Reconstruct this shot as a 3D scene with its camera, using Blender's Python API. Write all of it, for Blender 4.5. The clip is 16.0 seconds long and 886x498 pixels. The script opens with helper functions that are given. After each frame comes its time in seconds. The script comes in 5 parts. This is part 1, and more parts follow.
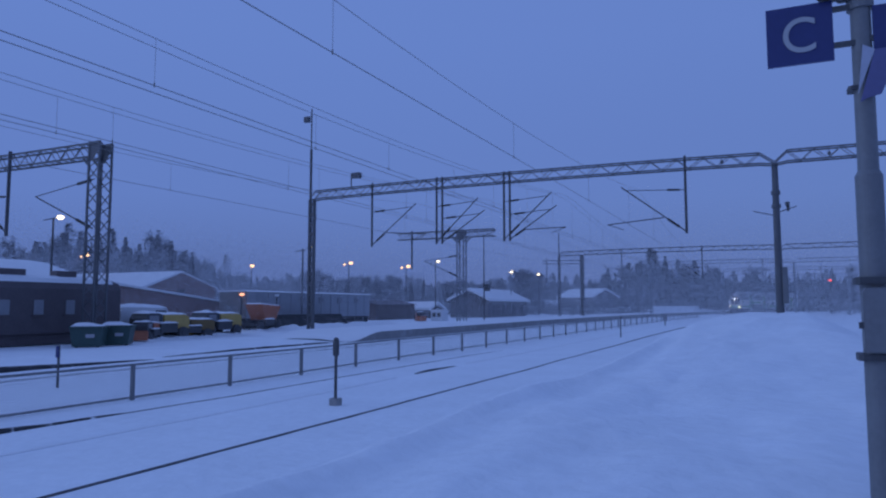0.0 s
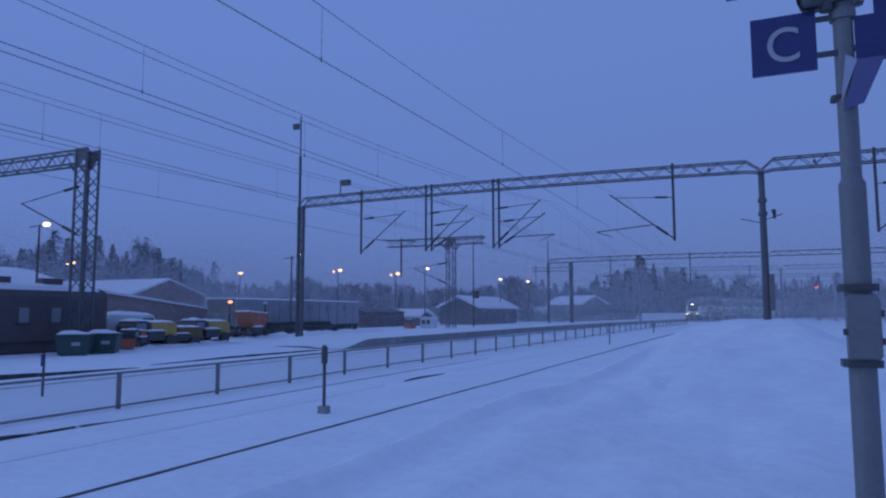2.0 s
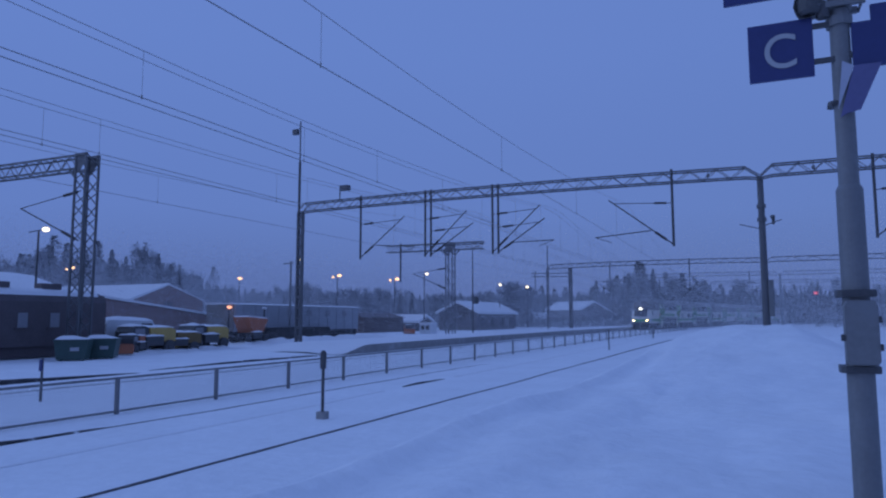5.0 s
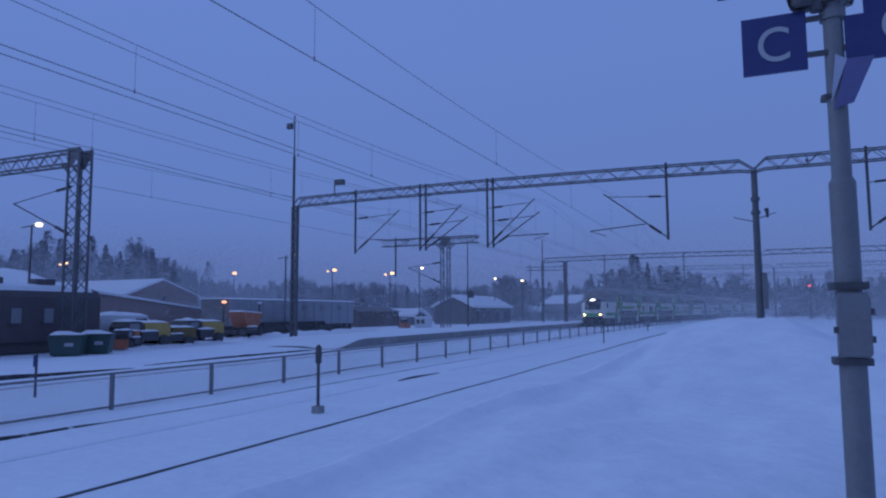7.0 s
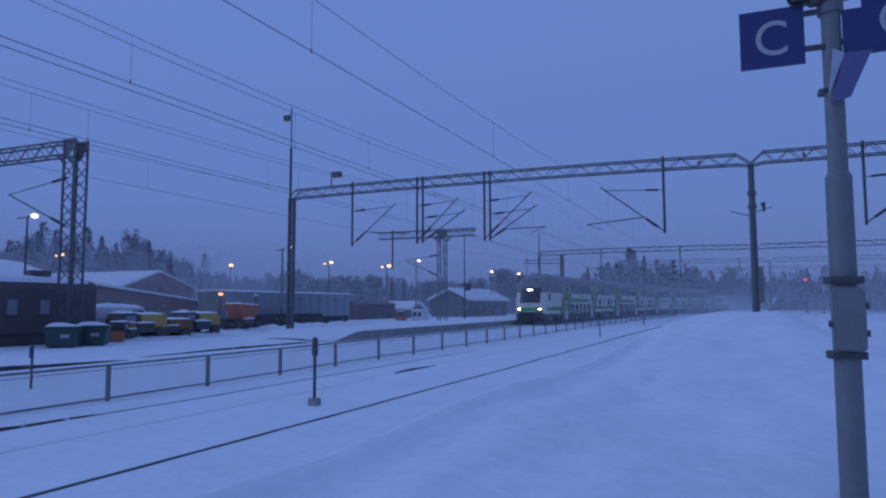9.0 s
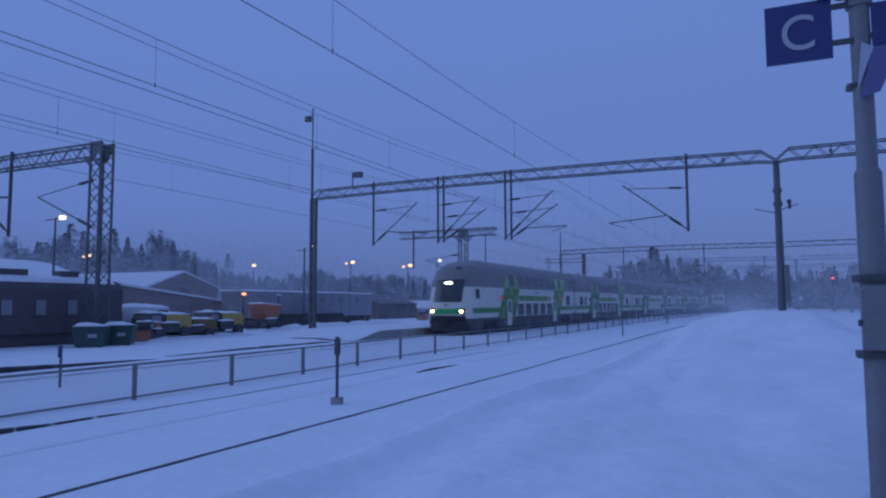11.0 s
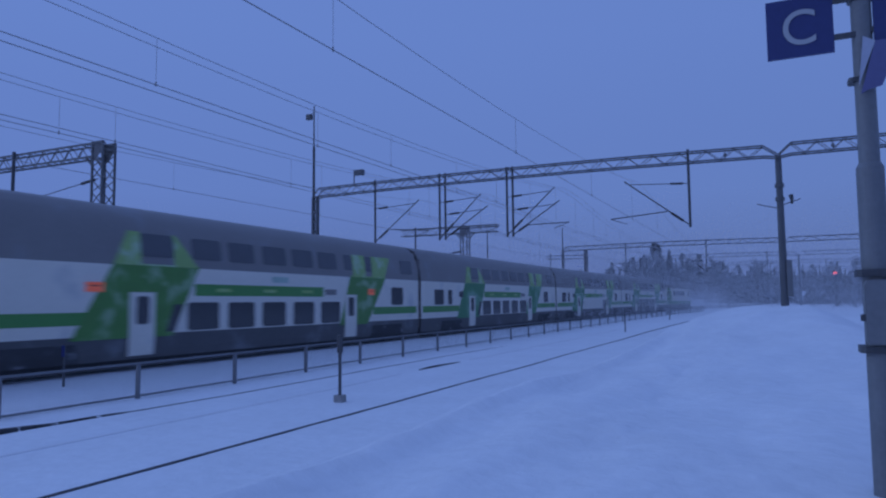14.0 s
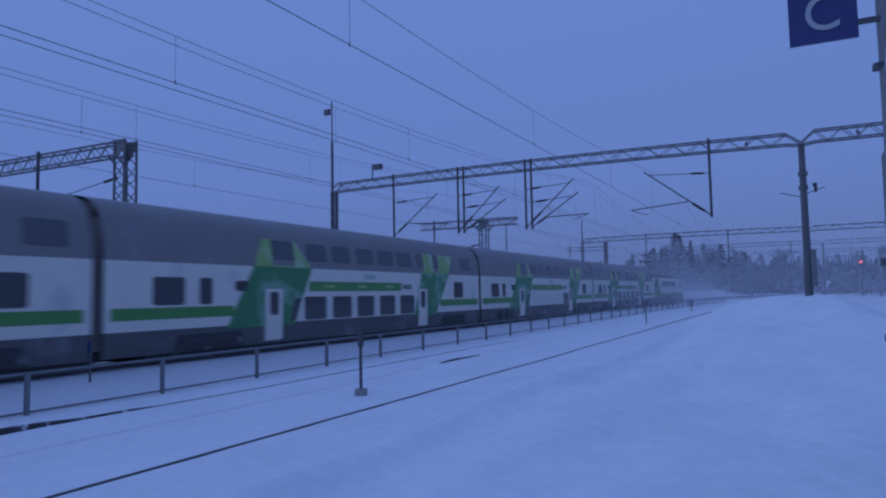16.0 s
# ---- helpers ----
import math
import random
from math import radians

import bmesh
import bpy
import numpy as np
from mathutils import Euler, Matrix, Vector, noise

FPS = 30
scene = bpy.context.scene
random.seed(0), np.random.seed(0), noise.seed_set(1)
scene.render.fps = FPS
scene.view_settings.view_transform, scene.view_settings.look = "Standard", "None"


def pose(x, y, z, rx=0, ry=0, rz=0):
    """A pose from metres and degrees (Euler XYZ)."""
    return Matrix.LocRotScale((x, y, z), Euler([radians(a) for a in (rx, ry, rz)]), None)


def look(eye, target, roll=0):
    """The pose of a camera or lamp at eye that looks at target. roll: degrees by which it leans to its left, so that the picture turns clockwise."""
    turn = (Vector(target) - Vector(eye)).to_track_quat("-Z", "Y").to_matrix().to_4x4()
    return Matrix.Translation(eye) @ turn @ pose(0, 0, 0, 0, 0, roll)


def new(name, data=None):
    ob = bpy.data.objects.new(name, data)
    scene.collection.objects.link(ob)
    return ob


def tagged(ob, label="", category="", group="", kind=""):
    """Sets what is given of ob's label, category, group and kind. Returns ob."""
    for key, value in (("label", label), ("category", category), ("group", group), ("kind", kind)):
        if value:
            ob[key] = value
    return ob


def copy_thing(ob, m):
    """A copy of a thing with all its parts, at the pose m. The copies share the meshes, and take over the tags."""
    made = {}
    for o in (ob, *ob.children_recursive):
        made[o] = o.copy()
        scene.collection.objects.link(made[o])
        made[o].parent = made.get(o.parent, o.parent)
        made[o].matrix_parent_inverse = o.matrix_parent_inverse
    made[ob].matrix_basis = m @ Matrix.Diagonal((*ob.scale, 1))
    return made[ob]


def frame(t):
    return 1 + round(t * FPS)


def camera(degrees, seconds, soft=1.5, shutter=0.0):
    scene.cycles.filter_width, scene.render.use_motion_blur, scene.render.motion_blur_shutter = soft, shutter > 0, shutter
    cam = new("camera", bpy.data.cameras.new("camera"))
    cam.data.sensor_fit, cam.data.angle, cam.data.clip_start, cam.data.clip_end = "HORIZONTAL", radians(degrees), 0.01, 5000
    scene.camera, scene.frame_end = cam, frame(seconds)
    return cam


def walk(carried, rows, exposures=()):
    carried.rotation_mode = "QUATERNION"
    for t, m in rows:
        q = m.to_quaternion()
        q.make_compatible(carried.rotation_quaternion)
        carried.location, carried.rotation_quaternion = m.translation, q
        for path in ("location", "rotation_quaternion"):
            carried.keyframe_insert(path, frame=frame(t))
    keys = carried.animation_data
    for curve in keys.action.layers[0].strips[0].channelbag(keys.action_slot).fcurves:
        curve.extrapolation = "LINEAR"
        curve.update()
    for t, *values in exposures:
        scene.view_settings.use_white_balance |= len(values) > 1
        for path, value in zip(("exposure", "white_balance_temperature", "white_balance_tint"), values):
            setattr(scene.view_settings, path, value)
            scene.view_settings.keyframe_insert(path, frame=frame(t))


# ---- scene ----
# ------------------------------------------------------------------ camera
EYE = 1.97
cam = camera(65.65, 16.0, soft=2.2, shutter=0.8)


def aim(yaw, pitch, lean, sway):
    return pose(sway, 0, EYE, 90 + pitch, 0, yaw) @ pose(0, 0, 0, 0, 0, lean)


walk(cam, [(t, aim(a, b, c, d)) for t, a, b, c, d in (
    (0.0, 24.83, 4.79, -0.04, -0.031), (0.5, 24.57, 4.93, 0.12, -0.028), (1.0, 24.55, 5.13, -0.07, -0.025), (1.5, 24.29, 5.15, -0.03, -0.021), (2.0, 23.95, 5.39, -0.12, -0.018), (2.5, 23.91, 5.81, -0.12, -0.015), (3.0, 23.97, 5.98, -0.03, -0.013), (3.5, 23.96, 5.95, -0.30, -0.011), (4.0, 23.88, 5.89, -0.02, -0.009), (6.5, 23.81, 5.53, -0.33, -0.003), (7.0, 23.49, 5.34, -0.30, -0.002), (7.5, 23.27, 5.22, -0.38, -0.002), (8.0, 23.10, 4.99, -0.35, -0.001), (8.5, 23.15, 4.81, -0.28, -0.001), (9.0, 23.23, 4.74, -0.11, 0.000), (11.5, 25.25, 4.66, -0.18, -0.011), (12.0, 25.15, 4.52, 0.03, -0.012), (12.5, 25.02, 4.44, -0.05, -0.010), (13.0, 24.88, 4.44, -0.06, -0.009), (13.5, 24.87, 4.40, -0.36, -0.007), (14.0, 25.15, 4.47, -0.57, -0.006), (14.5, 25.48, 4.43, -0.74, -0.006), (15.0, 25.98, 4.36, -1.04, -0.006), (15.5, 26.32, 4.18, -1.15, -0.006), (16.0, 26.74, 3.94, -1.12, -0.006)
)], exposures=[(0.0, 0.06), (16.0, 0.06)])

# ------------------------------------------------------------------ sky and light
world = bpy.data.worlds.new("dusk_sky")
scene.world = world
world.use_nodes = True
wn, wl = world.node_tree.nodes, world.node_tree.links
wn.clear()
w_out = wn.new("ShaderNodeOutputWorld")
w_bg = wn.new("ShaderNodeBackground")
w_sky = wn.new("ShaderNodeTexSky")
w_sky.sky_type = "NISHITA"
w_sky.sun_disc = False
w_sky.sun_elevation = radians(14.0)
w_sky.sun_rotation = radians(200)
w_co = wn.new("ShaderNodeTexCoord")
w_sep = wn.new("ShaderNodeSeparateXYZ")
w_ramp = wn.new("ShaderNodeValToRGB")
w_noise = wn.new("ShaderNodeTexNoise")
w_noise.inputs["Scale"].default_value = 1.6
w_noise.inputs["Detail"].default_value = 3
w_add = wn.new("ShaderNodeMath")
w_add.operation = "MULTIPLY_ADD"
w_add.inputs[1].default_value = 0.06
wl.new(w_co.outputs["Generated"], w_sep.inputs[0])
wl.new(w_co.outputs["Generated"], w_noise.inputs["Vector"])
wl.new(w_noise.outputs["Fac"], w_add.inputs[0])
wl.new(w_sep.outputs["Z"], w_add.inputs[2])
wl.new(w_add.outputs[0], w_ramp.inputs[0])
SKY = [(0.0, (0.074, 0.124, 0.342)), (0.06, (0.083, 0.138, 0.380)), (0.18, (0.106, 0.183, 0.488)), (0.40, (0.119, 0.206, 0.540)), (1.0, (0.137, 0.23, 0.585))]
while len(w_ramp.color_ramp.elements) < len(SKY):
    w_ramp.color_ramp.elements.new(0.5)
for e, (p, c) in zip(w_ramp.color_ramp.elements, SKY):
    e.position, e.color = p, (*c, 1)
w_mix = wn.new("ShaderNodeMixRGB")
w_mix.blend_type = "ADD"
w_mix.inputs[0].default_value = 0.004
wl.new(w_ramp.outputs[0], w_mix.inputs[1])
wl.new(w_sky.outputs[0], w_mix.inputs[2])
wl.new(w_mix.outputs[0], w_bg.inputs[0])
# the western half of the twilight sky is a little brighter
w_west = wn.new("ShaderNodeMath")
w_west.operation = "MULTIPLY_ADD"
w_west.inputs[1].default_value, w_west.inputs[2].default_value = -0.06, 0.977
wl.new(w_sep.outputs["X"], w_west.inputs[0])
wl.new(w_west.outputs[0], w_bg.inputs[1])
wl.new(w_bg.outputs[0], w_out.inputs[0])

sun = new("sun", bpy.data.lights.new("sun", "SUN"))
sun.data.energy, sun.data.angle, sun.data.color = 0.55, radians(50), (0.40, 0.58, 1.0)
sun.matrix_world = look((0, 0, 17), (34, 10, 0))


# ------------------------------------------------------------------ materials
def material(name, base, rough=0.6, metal=0.0, grain=20.0, vary=0.15, bump=0.1, second=None, patch=1.5, mix=0.0, spread=0.0, deep=0.02):
    """Base colour with fine grain and broad patches; second: a colour that lies on it in patches (share mix)."""
    m = bpy.data.materials.new(name)
    m.use_nodes = True
    n, l = m.node_tree.nodes, m.node_tree.links
    b = n["Principled BSDF"]
    b.inputs["Roughness"].default_value = rough
    b.inputs["Metallic"].default_value = metal
    co = n.new("ShaderNodeTexCoord")
    fine = n.new("ShaderNodeTexNoise")
    fine.inputs["Scale"].default_value = grain
    fine.inputs["Detail"].default_value = 4
    broad = n.new("ShaderNodeTexNoise")
    broad.inputs["Scale"].default_value = patch
    broad.inputs["Detail"].default_value = 5
    for t in (fine, broad):
        l.new(co.outputs["Object"], t.inputs["Vector"])
    add = n.new("ShaderNodeMath")
    l.new(fine.outputs["Fac"], add.inputs[0])
    l.new(broad.outputs["Fac"], add.inputs[1])
    val = n.new("ShaderNodeMapRange")
    val.inputs[1].default_value, val.inputs[2].default_value = 0.6, 1.4
    val.inputs[3].default_value, val.inputs[4].default_value = 1 - vary, 1 + vary
    l.new(add.outputs[0], val.inputs[0])
    mul = n.new("ShaderNodeVectorMath")
    mul.operation = "SCALE"
    mul.inputs[0].default_value = base
    out = mul.outputs[0]
    if spread:
        info = n.new("ShaderNodeObjectInfo")
        rnd = n.new("ShaderNodeMapRange")
        rnd.inputs[3].default_value, rnd.inputs[4].default_value = 1 - spread, 1 + spread
        l.new(info.outputs["Random"], rnd.inputs[0])
        both = n.new("ShaderNodeMath")
        both.operation = "MULTIPLY"
        l.new(val.outputs[0], both.inputs[0])
        l.new(rnd.outputs[0], both.inputs[1])
        l.new(both.outputs[0], mul.inputs["Scale"])
    else:
        l.new(val.outputs[0], mul.inputs["Scale"])
    if second:
        ramp = n.new("ShaderNodeMapRange")
        ramp.inputs[1].default_value, ramp.inputs[2].default_value = 0.62 - mix * 0.3, 0.74 - mix * 0.3
        l.new(broad.outputs["Fac"], ramp.inputs[0])
        mx = n.new("ShaderNodeMixRGB")
        l.new(ramp.outputs[0], mx.inputs[0])
        l.new(out, mx.inputs[1])
        mx.inputs[2].default_value = (*second, 1)
        out = mx.outputs[0]
    l.new(out, b.inputs["Base Color"])
    if bump:
        bp = n.new("ShaderNodeBump")
        bp.inputs["Strength"].default_value = bump
        bp.inputs["Distance"].default_value = deep
        l.new(add.outputs[0], bp.inputs["Height"])
        l.new(bp.outputs[0], b.inputs["Normal"])
    return m


def glow(name, color, strength):
    m = bpy.data.materials.new(name)
    m.use_nodes = True
    b = m.node_tree.nodes["Principled BSDF"]
    b.inputs["Base Color"].default_value = (*color, 1)
    b.inputs["Emission Color"].default_value = (*color, 1)
    b.inputs["Emission Strength"].default_value = strength
    return m


SNOWC = (0.84, 0.86, 0.88)
SNOW = material("snow", (0.80, 0.81, 0.82), 0.8, 0, 7.0, 0.06, 0.45, patch=0.35)
ICE = material("snow_haze_flakes", (0.73, 0.735, 0.77), 0.8, 0, 5, 0.05, 0)
SNOWFIELD = material("drifted_snow", (0.83, 0.855, 0.875), 0.8, 0, 4.5, 0.07, 0.6, patch=0.6, deep=0.06)
STEEL = material("galvanised_steel", (0.13, 0.134, 0.142), 0.55, 0.35, 30, 0.2, 0.05)
FENCEST = material("weathered_zinc", (0.2, 0.205, 0.215), 0.6, 0.2, 30, 0.2, 0.05)
# lighter steel: the haze before far masts is put into its colour
FARSTEEL = material("pale_haze_steel", (0.2, 0.205, 0.215), 0.6, 0.2, 30, 0.2, 0.05)
DARKSTEEL = material("dark_steel", (0.095, 0.097, 0.102), 0.6, 0.3, 30, 0.2, 0.05)
POLEPAINT = material("grey_pole_paint", (0.19, 0.194, 0.198), 0.55, 0.1, 25, 0.12, 0.06, second=(0.2, 0.21, 0.22), patch=3, mix=0.2)
RAILST = material("rail_steel", (0.06, 0.058, 0.062), 0.5, 0.5, 40, 0.25, 0.05)
BALLAST = material("dark_ballast", (0.05, 0.05, 0.055), 0.9, 0, 12, 0.4, 0.5, second=SNOWC, patch=4, mix=0.05)
CONCRETE = material("old_concrete", (0.3, 0.295, 0.29), 0.85, 0, 15, 0.2, 0.3, second=(0.38, 0.38, 0.39), patch=1.2, mix=0.15)
WIRE = material("copper_wire", (0.25, 0.25, 0.255), 0.6, 0.3, 10, 0.1, 0)
INSUL = material("insulator", (0.035, 0.03, 0.03), 0.4, 0, 30, 0.1, 0)
SIGNBLUE = material("sign_blue", (0.03, 0.042, 0.15), 0.45, 0, 20, 0.1, 0.02)
SIGNWHITE = material("sign_white", (0.4, 0.41, 0.43), 0.5, 0, 20, 0.06, 0)
CABLE = material("black_cable", (0.02, 0.02, 0.022), 0.6, 0, 30, 0.1, 0)
T_WHITE = material("train_white", (0.70, 0.662, 0.57), 0.35, 0, 8, 0.06, 0.02, second=(0.55, 0.54, 0.5), patch=0.7, mix=0.1)
T_GREY = material("train_grey", (0.222, 0.208, 0.197), 0.45, 0, 8, 0.08, 0.02, second=(0.25, 0.255, 0.265), patch=0.6, mix=0.1)
T_DARK = material("train_skirt", (0.098, 0.097, 0.098), 0.6, 0, 8, 0.15, 0.05, second=(0.17, 0.175, 0.185), patch=0.9, mix=0.08)
T_GREEN = material("train_green", (0.075, 0.26, 0.06), 0.4, 0, 8, 0.06, 0.02)
T_BELLOWS = material("bellows_rubber", (0.13, 0.11, 0.1), 0.85, 0, 12, 0.2, 0.1)
T_FRESH = material("train_front_green", (0.05, 0.4, 0.12), 0.35, 0, 8, 0.05, 0.02)
T_LIME = material("train_lime", (0.27, 0.44, 0.14), 0.4, 0, 8, 0.1, 0.02, second=(0.4, 0.54, 0.34), patch=1.5, mix=0.3)
T_LEAF = material("train_leaf_print", (0.085, 0.235, 0.05), 0.4, 0, 3, 0.12, 0.02, second=(0.25, 0.39, 0.21), patch=1.3, mix=0.32)
T_EMERALD = material("train_emerald_print", (0.05, 0.225, 0.085), 0.4, 0, 3, 0.12, 0.02, second=(0.19, 0.37, 0.24), patch=0.9, mix=0.4)
T_GLASS = material("train_glass", (0.065, 0.067, 0.073), 0.15, 0, 5, 0.1, 0)
# lighter still, haze painted into the farthest portals; also a pale box
PALESTEEL = material("paler_haze_steel", (0.27, 0.28, 0.3), 0.7, 0.1, 25, 0.15, 0.05, second=(0.45, 0.47, 0.5), patch=4, mix=0.1)
T_UPGLASS = material("train_upper_glass", (0.1, 0.103, 0.11), 0.25, 0, 5, 0.1, 0)
T_BLACK = material("train_underframe", (0.05, 0.05, 0.054), 0.8, 0, 10, 0.3, 0.1, second=(0.3, 0.31, 0.33), patch=2, mix=0.02)
L_HEAD = glow("headlight_glow", (1.0, 0.78, 0.34), 13.0)
L_TOP = glow("top_light_glow", (1.0, 0.96, 0.88), 9.0)
L_ORANGE = glow("sodium_glow", (1.0, 0.56, 0.25), 2.3)
L_AMBER = glow("amber_glow", (1.0, 0.42, 0.22), 1.5)
L_WARM = glow("warm_glow", (1.0, 0.82, 0.52), 2.6)
L_RED = glow("red_glow", (1.0, 0.1, 0.09), 1.3)
BOARDS = material("brown_boards", (0.14, 0.11, 0.105), 0.85, 0, 14, 0.2, 0.2, patch=0.8)
BRICK = material("red_brown_brick", (0.27, 0.19, 0.18), 0.85, 0, 14, 0.2, 0.2, patch=0.8)
WAGON = material("wagon_brown", (0.105, 0.086, 0.09), 0.6, 0, 10, 0.2, 0.05)
PALEGLASS = material("frosted_pane", (0.25, 0.255, 0.27), 0.3, 0, 6, 0.1, 0)
CARGREY = material("pale_grey_sheet", (0.33, 0.345, 0.37), 0.55, 0, 6, 0.08, 0.03)
BIN = material("green_bin", (0.045, 0.09, 0.08), 0.5, 0, 12, 0.15, 0.03)
YELLOW = material("machine_yellow", (0.5, 0.34, 0.1), 0.5, 0, 12, 0.15, 0.03)
ORANGE = material("machine_orange", (0.44, 0.15, 0.08), 0.55, 0, 12, 0.2, 0.03)
TYRE = material("tyre", (0.09, 0.09, 0.095), 0.85, 0, 30, 0.2, 0.1)
WHITEPAINT = material("white_paint", (0.68, 0.7, 0.72), 0.45, 0, 12, 0.06, 0.02)
BARK = material("bark", (0.15, 0.15, 0.155), 0.9, 0, 20, 0.25, 0.3, second=(0.22, 0.23, 0.24), patch=5, mix=0.15)
FROST = material("frosted_needles", (0.2, 0.21, 0.227), 0.85, 0, 6, 0.08, 0, second=(0.26, 0.27, 0.285), patch=1.2, mix=0.1, spread=0.08)
FROST2 = material("frosted_twigs", (0.175, 0.18, 0.195), 0.85, 0, 6, 0.08, 0, second=(0.2, 0.21, 0.225), patch=1.2, mix=0.1, spread=0.08)
for leaf in (FROST, FROST2):
    # thin sprays let half of the light through
    ln, ll = leaf.node_tree.nodes, leaf.node_tree.links
    tl, half_ = ln.new("ShaderNodeBsdfTranslucent"), ln.new("ShaderNodeMixShader")
    ll.new(ln["Principled BSDF"].inputs["Base Color"].links[0].from_socket, tl.inputs["Color"])
    ll.new(ln["Principled BSDF"].outputs[0], half_.inputs[1])
    ll.new(tl.outputs[0], half_.inputs[2])
    ll.new(half_.outputs[0], ln["Material Output"].inputs["Surface"])
WALLGREY = material("house_wall", (0.15, 0.14, 0.145), 0.8, 0, 10, 0.12, 0.05)


# ------------------------------------------------------------------ mesh helpers
class Shape:
    """Collects vertices and faces of one part."""

    def __init__(self):
        self.v, self.f = [], []

    def add(self, verts, faces):
        k = len(self.v)
        self.v += [tuple(p) for p in verts]
        self.f += [tuple(i + k for i in f) for f in faces]
        return self

    def box(self, x0, x1, y0, y1, z0, z1, bev=0.0):
        if bev:
            b = bev
            return self.prism([(x0 + b, y0), (x1 - b, y0), (x1, y0 + b), (x1, y1 - b), (x1 - b, y1), (x0 + b, y1), (x0, y1 - b), (x0, y0 + b)], z0, z1)
        vs = [(x, y, z) for z in (z0, z1) for y in (y0, y1) for x in (x0, x1)]
        return self.add(vs, [(0, 2, 3, 1), (4, 5, 7, 6), (0, 1, 5, 4), (2, 6, 7, 3), (0, 4, 6, 2), (1, 3, 7, 5)])

    def prism(self, poly, a, b, axis="z"):
        """A polygon of two coordinates, drawn out along an axis from a to b."""
        n = len(poly)
        put = {"z": lambda p, h: (p[0], p[1], h), "y": lambda p, h: (p[0], h, p[1]), "x": lambda p, h: (h, p[0], p[1])}[axis]
        vs = [put(p, a) for p in poly] + [put(p, b) for p in poly]
        return self.add(vs, [tuple(range(n))[::-1], tuple(range(n, 2 * n))] + [(i, (i + 1) % n, n + (i + 1) % n, n + i) for i in range(n)])

    def bar(self, p, q, w, h=None):
        """A rectangular bar from p to q."""
        h = h or w
        p, q = Vector(p), Vector(q)
        d = (q - p).normalized()
        s = d.cross(Vector((0, 0, 1)))
        s = (s if s.length > 0.05 else Vector((1, 0, 0))).normalized()
        u = s.cross(d).normalized()
        vs = [e + s * (i * w / 2) + u * (j * h / 2) for e in (p, q) for i, j in ((-1, -1), (1, -1), (1, 1), (-1, 1))]
        return self.add(vs, [(3, 2, 1, 0), (4, 5, 6, 7), (0, 1, 5, 4), (1, 2, 6, 5), (2, 3, 7, 6), (3, 0, 4, 7)])

    def tube(self, p, q, r, r2=None, n=8):
        r2 = r if r2 is None else r2
        p, q = Vector(p), Vector(q)
        d = (q - p).normalized()
        s = d.cross(Vector((0, 0, 1)))
        s = (s if s.length > 0.05 else Vector((1, 0, 0))).normalized()
        u = s.cross(d)
        ring = [s * math.cos(a) + u * math.sin(a) for a in (2 * math.pi * i / n for i in range(n))]
        return self.add([p + c * r for c in ring] + [q + c * r2 for c in ring],
                        [tuple(range(n)), tuple(range(n, 2 * n))[::-1]] + [(i, n + i, n + (i + 1) % n, (i + 1) % n) for i in range(n)])

    def hose(self, pts, r, n=6):
        """A thin round line along a row of points."""
        rows = []
        for i, p in enumerate(pts):
            d = (pts[min(i + 1, len(pts) - 1)] - pts[max(i - 1, 0)]).normalized()
            s = d.cross(Vector((0, 0, 1))).normalized()
            u = s.cross(d)
            rows.append([p + (s * math.cos(a) + u * math.sin(a)) * r for a in (2 * math.pi * k / n for k in range(n + 1))])
        return self.grid(rows)

    def ball(self, c, rx, ry, rz, n=10, m=6):
        vs = [(c[0], c[1], c[2] - rz)]
        for j in range(1, m):
            a = -math.pi / 2 + math.pi * j / m
            vs += [(c[0] + rx * math.cos(a) * math.cos(2 * math.pi * i / n), c[1] + ry * math.cos(a) * math.sin(2 * math.pi * i / n), c[2] + rz * math.sin(a)) for i in range(n)]
        vs.append((c[0], c[1], c[2] + rz))
        fs = [(0, 1 + (i + 1) % n, 1 + i) for i in range(n)]
        for j in range(m - 2):
            o = 1 + j * n
            fs += [(o + i, o + (i + 1) % n, o + n + (i + 1) % n, o + n + i) for i in range(n)]
        o = 1 + (m - 2) * n
        fs += [(o + i, o + (i + 1) % n, len(vs) - 1) for i in range(n)]
        return self.add(vs, fs)

    def grid(self, rows):
        """A sheet through rows of points."""
        w = len(rows[0])
        return self.add([p for r in rows for p in r],
                        [(j * w + i, j * w + i + 1, (j + 1) * w + i + 1, (j + 1) * w + i) for j in range(len(rows) - 1) for i in range(w - 1)])

    def mesh(self, name, mat, smooth=False):
        me = bpy.data.meshes.new(name)
        me.from_pydata(self.v, [], self.f)
        me.materials.append(mat)
        if smooth:
            me.shade_smooth()
        me.update()
        return me


def part(name, shape, mat, parent=None, label="", smooth=False):
    """One mesh object, under a thing where one is given. A mesh may be handed on for alike pieces."""
    me = shape if isinstance(shape, bpy.types.Mesh) else shape.mesh(name, mat, smooth)
    ob = new(name, me)
    ob.parent = parent
    return tagged(ob, label)


def thing(name, label, category, m=None, group="", kind=""):
    ob = new(name)
    ob.empty_display_size = 0.3
    if m is not None:
        ob.matrix_basis = m
    return tagged(ob, label, category, group, kind)


# ------------------------------------------------------------------ the lie of the line
LINE = []
_x, _y, _th = -19.0, -90.0, 0.0
